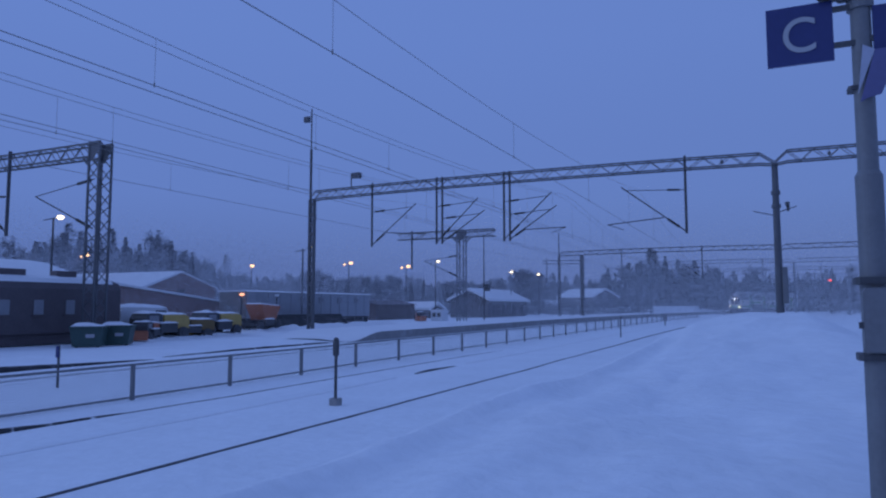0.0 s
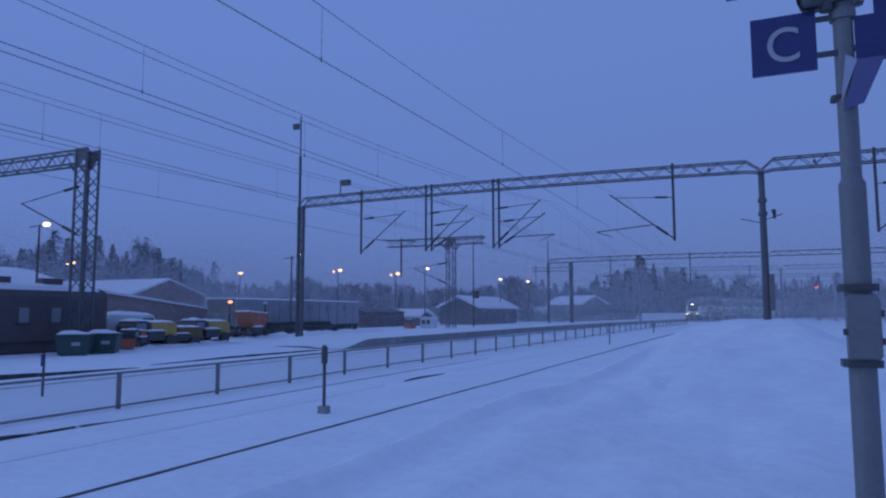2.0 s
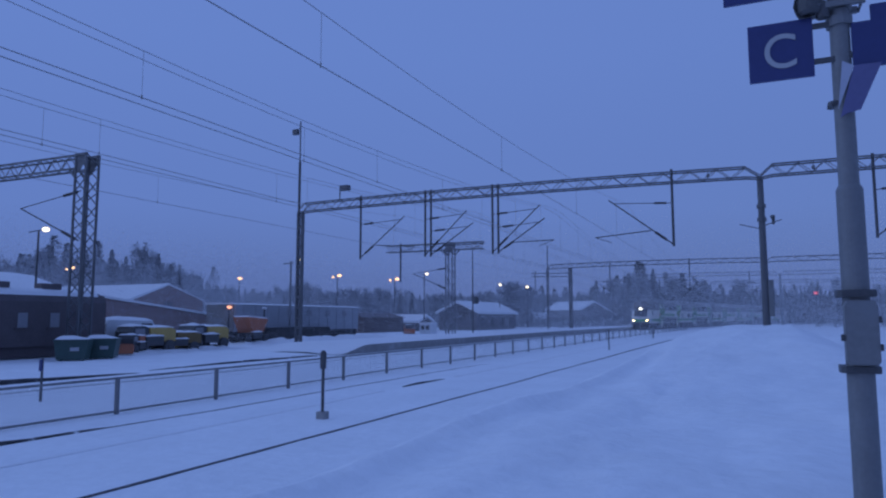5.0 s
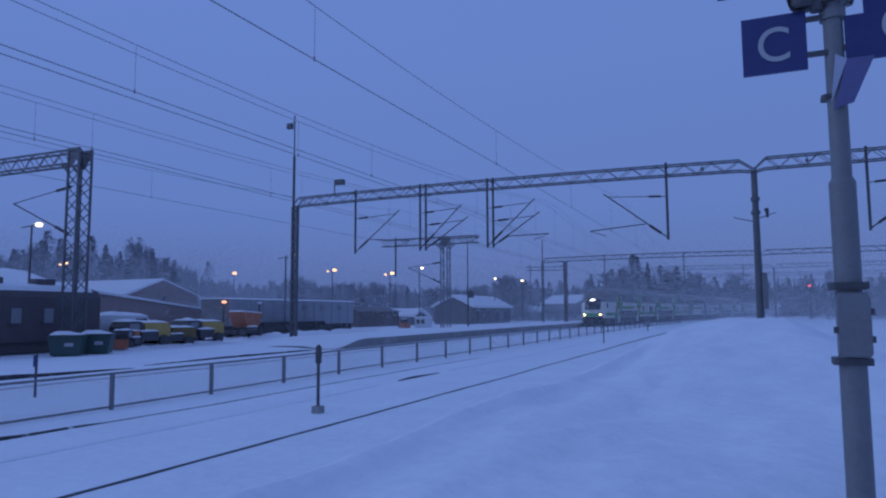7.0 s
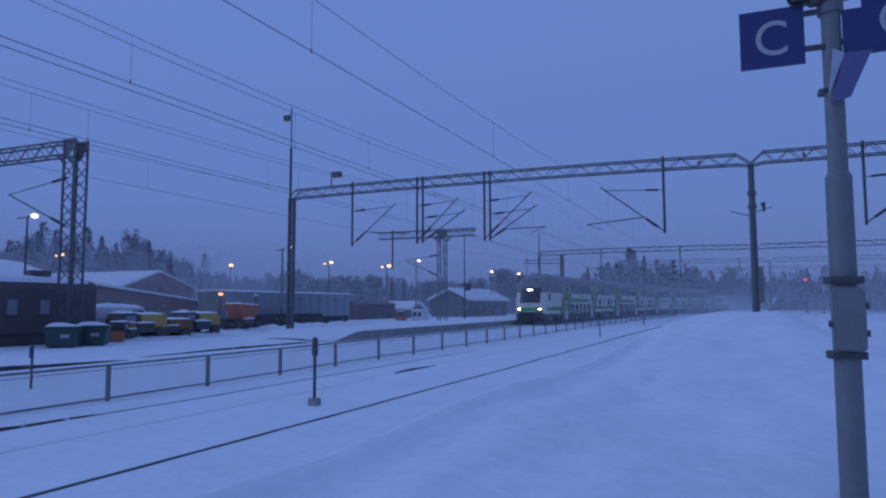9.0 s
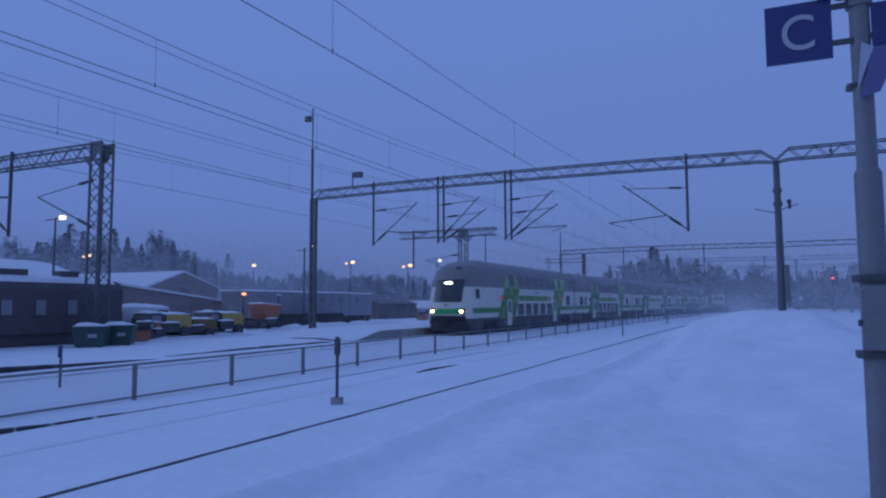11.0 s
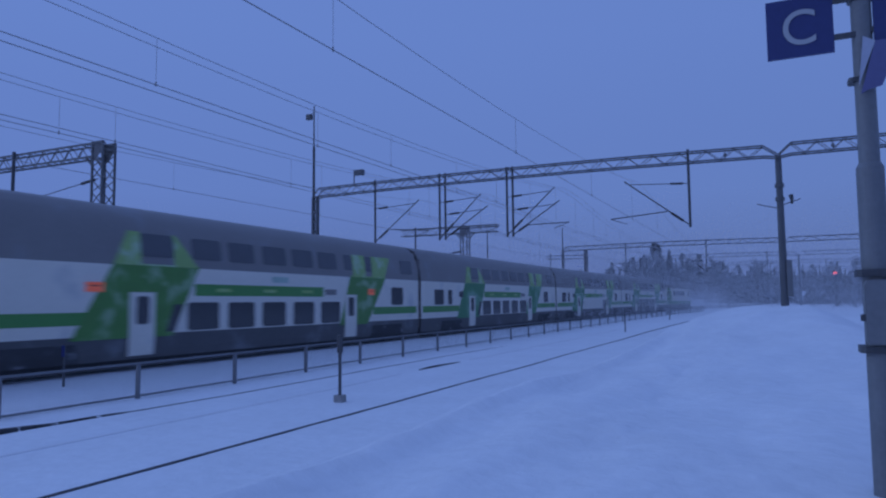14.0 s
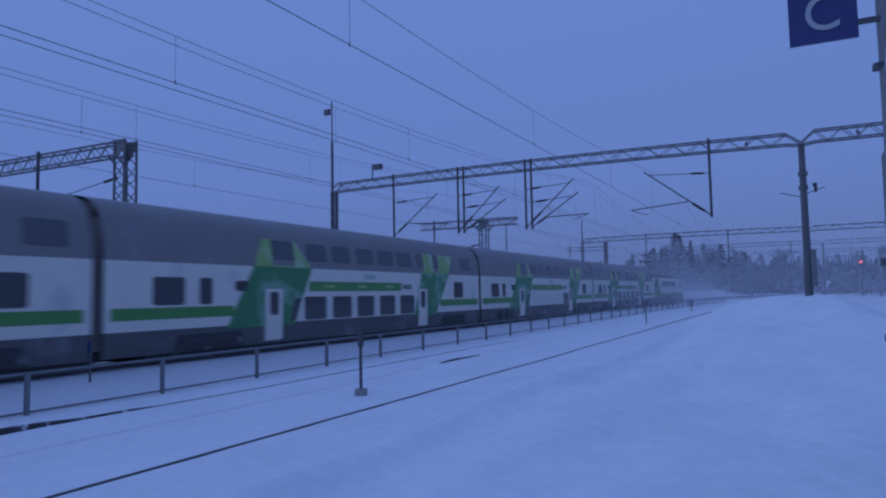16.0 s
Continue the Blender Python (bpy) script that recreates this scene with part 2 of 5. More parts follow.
for _i in range(700):
    LINE.append((_x, _y, _th))
    _s = -90.0 + _i
    _th += 0.0018 * min(1.0, max(0.0, (_s - 22.0) / 77.4)) * (1.0 if _s < 260 else 0.0)
    _x += math.sin(_th)
    _y += math.cos(_th)


def climb(y):
    """The ground and the line climb very gently beyond the station."""
    return 0.0024 * min(160.0, max(0.0, y - 38.0))


def line(s, off=0.0, z=0.0):
    """A point of the main track (or beside it, off to the right) at s metres along, rail level plus z."""
    u = min(max(s + 90.0, 0.0), len(LINE) - 1.001)
    i = int(u)
    a, b, f = LINE[i], LINE[i + 1], u - i
    x, y, th = (a[k] + (b[k] - a[k]) * f for k in range(3))
    x, y = x + off * math.cos(th), y - off * math.sin(th)
    return Vector((x, y, z + climb(y)))


def smooth(a, b, v):
    u = min(1.0, max(0.0, (v - a) / (b - a)))
    return u * u * (3 - 2 * u)


MOUND = [(-4.85, 0.0), (-4.25, 0.12), (-3.75, 0.31), (-2.6, 0.76), (-1.3, 1.05), (-0.2, 1.14), (1.8, 1.12), (3.2, 0.59), (4.1, 0.05), (5.0, 0.0)]


def mound(x):
    for (a, u), (b, v) in zip(MOUND, MOUND[1:]):
        if a <= x < b:
            return u + (v - u) * (x - a) / (b - a)
    return 0.0


def height(x, y):
    """The snow's surface."""
    z = climb(y)
    far = min(1.0, math.hypot(x, y) / 400)
    bend = line(y).x + 19.0 if -60 < y < 400 else 0.0
    px = x - bend
    # the platform under the camera, with a ploughed heap at its far end
    wob = 0.1 * noise.noise((0.2, y * 0.3, 5)) + 0.05 * noise.noise((0.7, y * 1.1, 8))
    edge = smooth(-4.9, -3.65, px + wob)
    z += 0.5 * edge * (1 - smooth(62, 80, y))
    z += mound(px) * smooth(17, 36, y) * (1 - smooth(42, 60, y))
    # a crusted lip along the edge, a trodden lane, drifts
    if px > -5.5:
        lip = smooth(1, 5, y) * (1 - smooth(24, 36, y))
        z += 0.07 * lip * math.exp(-((px + wob + 3.62) / 0.14) ** 2) - 0.075 * lip * math.exp(-((px + wob + 3.1) / 0.38) ** 2)
        way = px + 1.75 + 0.22 * math.sin(y * 0.45) + 0.15 * noise.noise((3.3, y * 0.8, 1))
        z -= lip * (0.06 * math.exp(-(way / 0.5) ** 2) * (0.7 + 0.9 * noise.noise((x * 2.2, y * 1.6, 6))))
        # wind-cut flutes that run slantwise over the platform, and trodden lumps
        slant = x * 0.8 - y * 0.35
        z += edge * (0.035 * noise.noise((slant * 1.3, y * 0.12, 11.0)) + 0.018 * lip * noise.noise((x * 3.4, y * 2.4, 13.0)))
        broken = math.exp(-((px + wob + 3.45) / 0.3) ** 2) + 0.7 * math.exp(-(way / 0.45) ** 2)
        z += 0.05 * lip * broken * noise.noise((x * 4.2, y * 2.1, 17.0))
        z += edge * (0.13 * noise.noise((x * 0.45, y * 0.2, 1.7)) + 0.06 * noise.noise((x * 1.2, y * 0.5, 4.1)) + 0.03 * noise.noise((x * 2.6, y * 1.9, 7.7)))
    else:
        z += 0.025 * noise.noise((x * 0.4, y * 0.15, 9.2)) + 0.008 * noise.noise((x * 1.7, y * 1.1, 2.2))
    # soft furrows over the buried rails
    for rail in (-10.86, -9.34, -15.86, -14.34):
        if abs(px - rail) < 0.5:
            z -= 0.022 * math.exp(-((px - rail) / 0.11) ** 2)
    # the yard beyond the main track lies higher
    z += 0.12 * smooth(-21.2, -24.0, px) * (1 - far * 0.5)
    if px < -70 or y > 150:
        z += (6 if px < -40 else 0.6) * smooth(120, 420, math.hypot(x, y)) + 0.4 * noise.noise((x * 0.02, y * 0.02, 3))
    return z


# ------------------------------------------------------------------ ground, tracks, platforms
def spaced(dense0, dense1, step, lo, hi, growth=1.22):
    v = [dense0 + step * i for i in range(int((dense1 - dense0) / step) + 1)]
    d = step
    while v[-1] < hi:
        d *= growth
        v.append(v[-1] + d)
    d = step
    while v[0] > lo:
        d *= growth
        v.insert(0, v[0] - d)
    return v


gx = spaced(-12, 5, 0.14, -1600, 1600, 1.12)
gy = spaced(2, 40, 0.22, -900, 1900, 1.07)
ground = part("ground", Shape().grid([[(x, y, height(x, y)) for x in gx] for y in gy]), SNOWFIELD, smooth=True)
tagged(ground, "deep drifted snow over the station yard", "ground", kind="structure")


def follow(off, z, s0, s1, step=4.0):
    n = max(2, int((s1 - s0) / step) + 1)
    return [line(s0 + (s1 - s0) * i / (n - 1), off, z) for i in range(n)]


def run(shape, pts, w, h):
    """A bar of one section along a row of points."""
    rows = []
    for i, p in enumerate(pts):
        d = pts[min(i + 1, len(pts) - 1)] - pts[max(i - 1, 0)]
        s = Vector((d.y, -d.x, 0)).normalized() * (w / 2)
        rows.append([p - s, p + s, p + s + Vector((0, 0, h)), p - s + Vector((0, 0, h)), p - s])
    k = len(shape.v)
    shape.grid(rows)
    e = len(rows) - 1
    shape.f += [(k + 3, k + 2, k + 1, k), (k + e * 5, k + e * 5 + 1, k + e * 5 + 2, k + e * 5 + 3)]
    return shape


TRACKS = [(12.95, (-0.05, 0.011)), (8.9, (-0.03, 0.012)), (3.9, (-0.05, -0.05)), (0.0, (0.012, 0.02))]
for off, tops in TRACKS:
    tr = thing("railway_track", "steel rails almost buried in drifted snow", "railway track", group="station tracks", kind="structure")
    for side, top in zip((0.762, -0.762), tops):
        bed = [Vector((p.x, p.y, height(p.x, p.y) + top + (0.02 * smooth(25, 50, p.y) if off > 10 else -0.04 * smooth(26, 38, p.y) if off > 5 else 0) - 0.16)) for p in follow(off + side, 0.0, -60, 330, 1.0)]
        part("rail", run(Shape(), bed, 0.07, 0.16), RAILST, tr)
ridge = [Vector((p.x, p.y, height(p.x, p.y) - 0.03)) for p in follow(9.66, 0.0, 2, 120, 1.0)]
tagged(part("snow_ridge", run(run(Shape(), ridge[:16], 0.09, 0.05), ridge[20:], 0.09, 0.05), SNOW), "narrow snow ridge over a buried rail", "snow", kind="stuff")
for off, s0, s1, w, rise in ((-1.75, 2, 19.0, 0.34, 0.17), (-2.3, 20.0, 32.0, 0.3, 0.14), (8.14, 2.0, 9.4, 0.2, 0.09), (9.66, 18.2, 21.2, 0.16, 0.07)):
    pts, rows = follow(off, 0, s0, s1, 0.4), []
    for i, p in enumerate(pts):
        u = i / (len(pts) - 1)
        k = rise * min(1.0, 4 * u * (1 - u) + 0.1) * (0.8 + 0.6 * noise.noise((p.x, p.y * 0.7, 7)))
        zz = height(p.x, p.y)
        rows.append([(p.x - w, p.y, zz - 0.03), (p.x - w * 0.5, p.y, zz + k * 0.8), (p.x - 0.03, p.y, zz + k), (p.x + 0.02, p.y, zz + k * 0.7), (p.x + 0.06, p.y, zz - 0.03)])
    ob = part("ballast_bank", Shape().grid(rows), BALLAST)
    tagged(ob, "bare dark ballast edge showing through the snow", "ballast", kind="stuff")

# the island platform on the far side of the main track
isl = thing("platform_far", "low concrete platform with a deep snow cover", "platform", kind="structure")
p_face, p_top = Shape(), Shape()
fr, tr_ = [], []
for i in range(62):
    s = 32.4 + (i * 0.6 if i < 8 else 4.8 + (i - 8) * 3.2)
    hgt = 0.46 * smooth(32.6, 36.0, s) + 0.0
    a, b = line(s, -1.78), line(s, -7.6)
    fr.append([a + Vector((0, 0, -0.1)), a + Vector((0, 0, hgt)), a + Vector((-0.12, 0, hgt + 0.02))])
    bump_ = [0.04 * noise.noise((s * 0.3, k, 2)) for k in range(7)]
    tr_.append([a.lerp(b, k / 6) + Vector((0.03 if k == 0 else 0, 0, hgt + (0.03 if k == 0 else 0.07 + bump_[k]) + (0.08 if 1 < k < 5 else 0))) for k in range(7)])
part("platform_face", p_face.grid(fr), CONCRETE, isl)
part("snow_cover", p_top.grid(tr_), SNOW, isl, smooth=True)


# ------------------------------------------------------------------ overhead line: portals, masts, wires
def lattice(g, xa, xb, y, z0, z1, deep, n, w=0.09, rise=0.0, thin=0.03, ends=(), mat=None):
    """Four chords and zigzag bracing of a beam along x; rise: its camber; ends: where the chords bend down at the legs."""
    mat = mat or STEEL
    def up(x):
        u = 2 * (x - xa) / (xb - xa) - 1
        return rise * (1 - u * u)
    brc = Shape()
    cut = [xa + (xb - xa) * i / n for i in range(n + 1)]
    for yy in (y - deep / 2, y + deep / 2):
        for z in (z0, z1):
            pts = [Vector((xa + (xb - xa) * i / 8, yy, z + up(xa + (xb - xa) * i / 8))) for i in range(9)]
            for x, zz in ends:
                tip = Vector((x, yy, zz + (0.12 if z == z1 else 0.0)))
                pts = [tip] + pts if x < xa else pts + [tip]
            rows = [[p + Vector((0, i * w / 2, j * w / 2)) for i, j in ((-1, -1), (1, -1), (1, 1), (-1, 1), (-1, -1))] for p in pts]
            part("chord", Shape().grid(rows), mat, g)
        for i, (a, b) in enumerate(zip(cut, cut[1:])):
            brc.bar((a, yy, (z0 if i % 2 else z1) + up(a)), (b, yy, (z1 if i % 2 else z0) + up(b)), thin)
    for a in cut:
        brc.bar((a, y - deep / 2, z0 + up(a)), (a, y + deep / 2, z0 + up(a)), thin)
        brc.bar((a, y - deep / 2, z1 + up(a)), (a, y + deep / 2, z1 + up(a)), thin)
    tagged(part("bracing", brc, mat, g), kind="stuff")


def cantilever(parent, xd, zt, xe, zb, arm=None, y=0.0):
    """Stay, brace and registration arm that carry one wire, from a drop tube at xd out to xe."""
    g = 1 if xe > xd else -1
    c = part("cantilever", Shape().tube((xd, y, zb + 0.05), (xe + g * 0.25, y, zt + 0.28), 0.035).tube((xd, y, zt - 0.1), (xe, y, zt + 0.08), 0.022), DARKSTEEL, parent)
    part("insulator", Shape().tube((xd + g * 0.35, y, zb + 0.05 + 0.35 * abs((zt - zb) / (xe - xd))), (xd + g * 0.95, y, zb + 0.05 + 0.95 * abs((zt - zb) / (xe - xd))), 0.07), INSUL, c)
    part("insulator", Shape().tube((xd + g * 0.3, y, zt - 0.08), (xd + g * 0.95, y, zt - 0.04), 0.06), INSUL, c)
    if arm:
        xa = xd + (xe - xd) * 0.36
        part("registration_arm", Shape().tube((xa, y, zb + 0.36 * (zt - zb)), (xe + g * arm, y, zb + 0.62), 0.03).tube((xe + g * arm, y, zb + 0.62), (xe + g * (arm - 0.9), y, zb + 0.3), 0.018), DARKSTEEL, c)
    return c


def column(shape, x, y, z0, z1, gap=0.34, w=0.13, bays=14):
    """Two channels with batten plates."""
    for e in (-1, 1):
        shape.box(x + e * gap / 2 - w / 2, x + e * gap / 2 + w / 2, y - 0.13, y + 0.13, z0, z1)
    for i in range(bays):
        z = z0 + (z1 - z0) * (i + 0.5) / bays
        shape.box(x - gap / 2, x + gap / 2, y - 0.11, y - 0.09, z - 0.1, z + 0.1)


def portal(y, xl, xr, drops, bend=0.0, more=0.0, z=0.0, gap=0.34, label="grey lattice steel portal carrying the overhead line", mat=None):
    mat = mat or STEEL
    g = thing("overhead_line_portal", label, "portal", pose(bend, y, z), group="overhead line portals")
    legl, legr = Shape(), Shape()
    column(legl, xl, 0, -0.3, 9.35, gap, 0.13 if gap > 0.3 else 0.1)
    legr.tube((xr, 0, -0.3), (xr, 0, 9.3), 0.2, 0.15, 12).tube((xr, 0, 7.7), (xr, 0, 7.9), 0.22).tube((xr, 0, 7.0), (xr, 0, 7.2), 0.22)
    part("leg", legl, mat, g)
    part("leg", legr, mat, g)
    lattice(g, xl + 0.5, xr - 0.7, 0, 9.35, 9.9, 0.55, 40, w=0.07, rise=0.12, ends=((xl, 9.3), (xr, 9.26)), mat=mat)
    if more:
        lattice(g, xr + 0.6, xr + more, 0, 9.37, 9.93, 0.55, 24, w=0.07, ends=((xr, 9.26),), mat=mat)
        leg3 = Shape().tube((xr + more, 0, -0.3), (xr + more, 0, 9.4), 0.2, 0.15, 12)
        part("leg", leg3, mat, g)
    for xd, xe, arm, zt in drops:
        part("drop_tube", Shape().tube((xd, 0, 5.9), (xd, 0, 10.15), 0.07), DARKSTEEL, g)
        cantilever(g, xd, zt, xe, 5.95, arm)
    return g


DROPS = [(-23.25, -20.25, 1.0, 8.3), (-18.52, -15.95, 0.0, 8.38), (-18.12, -15.5, 0.95, 7.6), (-14.0, -11.3, 0.0, 8.4), (-13.63, -11.0, 0.8, 7.6), (-3.57, -6.75, 1.05, 8.38)]
main_portal = portal(39.0, -28.05, 0.82, DROPS, more=15.0)
part("drop_tube", Shape().tube((5.9, 0, 5.9), (5.9, 0, 10.1), 0.07), DARKSTEEL, main_portal)
cantilever(main_portal, 5.9, 8.38, 9.2, 5.95, 1.0)
for xb in (-1.7, 3.3):
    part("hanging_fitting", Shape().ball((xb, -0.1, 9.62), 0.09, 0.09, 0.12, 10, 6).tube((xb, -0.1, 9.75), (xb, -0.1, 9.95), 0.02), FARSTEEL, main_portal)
# bracket, cabinet and loudspeaker on the platform leg
part("equipment_cabinet", Shape().box(0.96, 1.22, -0.2, 0.2, 2.1, 3.95, 0.03), POLEPAINT, main_portal)
part("bracket", Shape().bar((0.82, 0, 6.6), (-0.25, 0, 6.9), 0.04).bar((0.82, 0, 6.75), (1.75, 0, 7.05), 0.04), DARKSTEEL, main_portal)
part("loudspeaker", Shape().tube((1.36, 0, 6.82), (1.36, 0, 7.05), 0.06, 0.08).tube((1.36, 0, 7.05), (1.32, -0.12, 7.25), 0.08, 0.12), DARKSTEEL, main_portal)
# a lamp mast rises from the far leg, and a floodlight sits on the beam
lm_ = thing("lamp_mast", "slim grey mast with an unlit box lamp", "lamp mast", pose(-28.2, 39.0, 9.3))
part("mast", Shape().tube((0, 0, 0), (0, 0, 3.6), 0.09).tube((0, 0, 3.6), (0, 0, 6.5), 0.045), DARKSTEEL, lm_)
part("lamp_head", Shape().box(-0.62, -0.18, -0.16, 0.16, 5.6, 5.95, 0.05).bar((-0.2, 0, 5.95), (0, 0, 6.1), 0.04), STEEL, lm_)
fl = thing("floodlight", "unlit box floodlight on a short stand", "floodlight", pose(-24.9, 39.0, 9.95))
part("stand", Shape().tube((0, 0, 0), (0, 0, 0.95), 0.04), DARKSTEEL, fl)
part("lamp_head", Shape().box(0.05, 0.75, -0.2, 0.2, 0.65, 0.98, 0.06), STEEL, fl)

# farther portals along the curve
g3 = portal(94.0, -25.6, 2.25, [(-16.97, -19.0, 0.8, 7.4), (-6.8, -8.8, 0.9, 7.4)], more=28.0, z=-0.35, gap=0.22)
part("lamp_mast", Shape().tube((-25.6, 0, 9.3), (-25.6, 0, 12.6), 0.08, 0.06), STEEL, g3)
part("leg", Shape().box(-22.6, -22.15, -0.25, 0.25, -0.3, 9.4), STEEL, g3)
part("arm", Shape().bar((-28.0, 0, 8.75), (-22.4, 0, 8.65), 0.1).bar((-28.0, 0, 8.3), (-22.4, 0, 8.2), 0.1).tube((-27.4, 0, 5.6), (-27.4, 0, 9.1), 0.06), STEEL, g3)
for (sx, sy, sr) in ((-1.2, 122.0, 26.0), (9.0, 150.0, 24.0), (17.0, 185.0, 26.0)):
    portal(sy, -16.0, 6.0, [(-9.0, -6.5, 0.8, 8.3), (1.5, 3.5, 0.9, 8.3)], bend=sx, more=sr, z=-0.41, mat=PALESTEEL, label="pale lattice portal farther along the line, haze put into its colour")


def lattice_mast(x, y, top, left, right, drops, stays=(), wide=1.45, mat=None, label="tall lattice steel mast with a cantilevered lattice arm"):
    mat = mat or STEEL
    g = thing("lattice_mast", label, "lattice mast", pose(x, y, 0), group="lattice masts")
    leg, br = Shape(), Shape()
    a = d = wide / 2
    for ex in (-a, a):
        for ey in (-d, d):
            leg.bar((ex, ey, 0), (ex, ey, top), 0.09)
    n = int(top / 0.6)
    for i in range(n):
        z0, z1 = top * i / n, top * (i + 1) / n
        lo, hi = (z0, z1) if i % 2 else (z1, z0)
        for e in (-a, a):
            br.bar((-a, e, lo), (a, e, hi), 0.038)
            br.bar((e, -a, hi), (e, a, lo), 0.038)
    for ey in (-d, d):
        leg.box(-a, a, ey - 0.06, ey + 0.06, top - 0.12, top)
        leg.prism([(-a, top - 1.0), (-a + 0.25, top - 0.95), (a, top - 0.3), (a, top - 0.05), (-a, top - 0.05)], ey - 0.012, ey + 0.012, "y")
    part("mast_frame", leg, mat, g)
    tagged(part("bracing", br, mat, g), kind="stuff")
    for e in (left, right):
        if e:
            s = -1 if e < 0 else 1
            lattice(g, min(s * a, e), max(s * a, e), 0, top - 0.72, top - 0.05, 0.6, max(4, int(abs(e) / 0.55)), 0.08, mat=mat)
            for yy in (-0.3, 0.3):
                part("knee_brace", Shape().bar((s * a, yy, top - 1.25), (s * (a + 0.55), yy, top - 0.72), 0.09), mat, g)
    for xd in drops:
        part("drop_tube", Shape().tube((xd, -0.4, 5.7), (xd, -0.4, top + 0.1), 0.09), DARKSTEEL, g)
    for zt, ze, zb, xe in stays:
        c = part("cantilever", Shape().tube((-a, 0, zt), (xe, 0, ze), 0.025).tube((-a, 0, zb), (xe, 0, ze), 0.035), DARKSTEEL, g)
        for za in (zt, zb):
            p, q = Vector((-a, 0, za)), Vector((xe, 0, ze))
            part("insulator", Shape().tube(p.lerp(q, 0.06), p.lerp(q, 0.27), 0.08), INSUL, c)
    return g


near_mast = lattice_mast(-29.75, 23.5, 10.15, -16.0, 0, [-6.45], [(8.35, 7.75, 5.85, -4.8)], wide=0.72)
cantilever(near_mast, -6.45, 7.9, -9.2, 5.8, None, -0.4)
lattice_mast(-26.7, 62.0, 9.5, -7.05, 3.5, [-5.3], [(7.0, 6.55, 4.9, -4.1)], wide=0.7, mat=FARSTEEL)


def catenary(off, s0, s1, gap=8.8, first=0.4, spans=(-15.0, 39.0, 94.0, 150.0, 205.0)):
    w = thing("overhead_wire", "thin dark contact wire hung from a sagging messenger wire", "overhead wire", group="overhead wires")
    con, mes = Shape(), Shape()

    def high(s):
        for a, b in zip((-70.0,) + spans, spans + (260.0,)):
            if a <= s <= b:
                u = 2 * (s - a) / (b - a) - 1
                return 7.02 + 1.4 * u * u
        return 8.4
    def zig(s):
        k = 0.22 * math.sin(math.pi * (s - 39.0) / 54.0 + math.pi / 2)
        return off + k
    n = int((s1 - s0) / 3)
    pts = [s0 + (s1 - s0) * i / n for i in range(n + 1)]
    con.hose([line(a, zig(a), 6.13) for a in pts], 0.0088)
    mes.hose([line(a, zig(a), high(a)) for a in pts], 0.0068)
    part("contact_wire", con, WIRE, w)
    part("messenger_wire", mes, WIRE, w)
    s = first - 5 * gap
    while s < min(s1, 130):
        if s > s0:
            part("dropper", Shape().tube(line(s, zig(s), 6.13), line(s, zig(s), high(s)), 0.005, n=4).tube(line(s, zig(s), 6.1), line(s, zig(s), 6.18), 0.016, n=5), WIRE, w)
        s += gap
    return w


for off, first in ((12.75, 0.4), (8.75, 0.4), (8.38, 6.0), (4.2, 3.2), (3.75, 2.0), (-0.2, 0.4)):
    catenary(off, -50.0, 240.0, first=first)


# ------------------------------------------------------------------ fence and small posts beside the tracks
FENCE = 6.8
fence = thing("fence", "low grey steel fence with wire netting, half buried in snow", "fence")


def sink(s):
    """The fence stands deeper towards its near end."""
    return -0.02 - 0.07 * (1 - smooth(9, 24, s))


def perch(s):
    """Its top keeps more level."""
    return -0.02 - 0.025 * (1 - smooth(9, 24, s))


post = Shape().box(-0.036, 0.036, -0.036, 0.036, -0.45, 0.81).mesh("post", FENCEST)
net = Shape()
for i in range(116):
    u = 0.025 * (i + 0.5)
    net.add([(0, u - 0.0015, 0.06), (0, u + 0.0015, 0.06), (0, u + 0.0015, 0.76), (0, u - 0.0015, 0.76)], [(0, 1, 2, 3)])
for i in range(14):
    z = 0.08 + 0.05 * i
    net.add([(0.001, 0, z - 0.0015), (0.001, 2.95, z - 0.0015), (0.001, 2.95, z + 0.0015), (0.001, 0, z + 0.0015)], [(0, 1, 2, 3)])
net = net.mesh("netting", FENCEST)
for i in range(-4, 36):
    s = 10.62 + 2.95 * i
    p = line(s, FENCE, perch(s))
    q = line(s + 2.95, FENCE, perch(s + 2.95))
    th = math.degrees(math.atan2(-(q.x - p.x), q.y - p.y))
    m = pose(p.x, p.y, p.z, 0, 0, th)
    ob = part("post", post, None, fence)
    ob.matrix_basis = m
    ob = part("netting", net, None, fence)
    ob.matrix_basis = m
for z, w, low in ((0.765, 0.045, perch), (0.13, 0.035, sink)):
    part("fence_rail", run(Shape(), [line(s, FENCE, z + low(s)) for s in (10.62 + 2.95 * i for i in range(-4, 37))], w, w), FENCEST, fence)

mk = thing("marker_post", "dark slim post with a small head on a square foot", "marker post", pose(-7.9, 11.84, 0.0))
part("foot", Shape().box(-0.1, 0.1, -0.1, 0.1, -0.1, 0.13, 0.02), CONCRETE, mk)
part("post", Shape().tube((0, 0, 0.1), (0, 0, 1.25), 0.032), DARKSTEEL, mk)
part("head", Shape().box(-0.055, 0.055, -0.05, 0.05, 0.98, 1.3, 0.02).ball((0, 0, 1.31), 0.05, 0.05, 0.04), DARKSTEEL, mk)
mk2 = thing("marker_post", "slim post with a small blue plate", "marker post", pose(-15.9, 11.6, 0.0))
part("post", Shape().tube((0, 0, -0.1), (0, 0, 1.02), 0.03), DARKSTEEL, mk2)
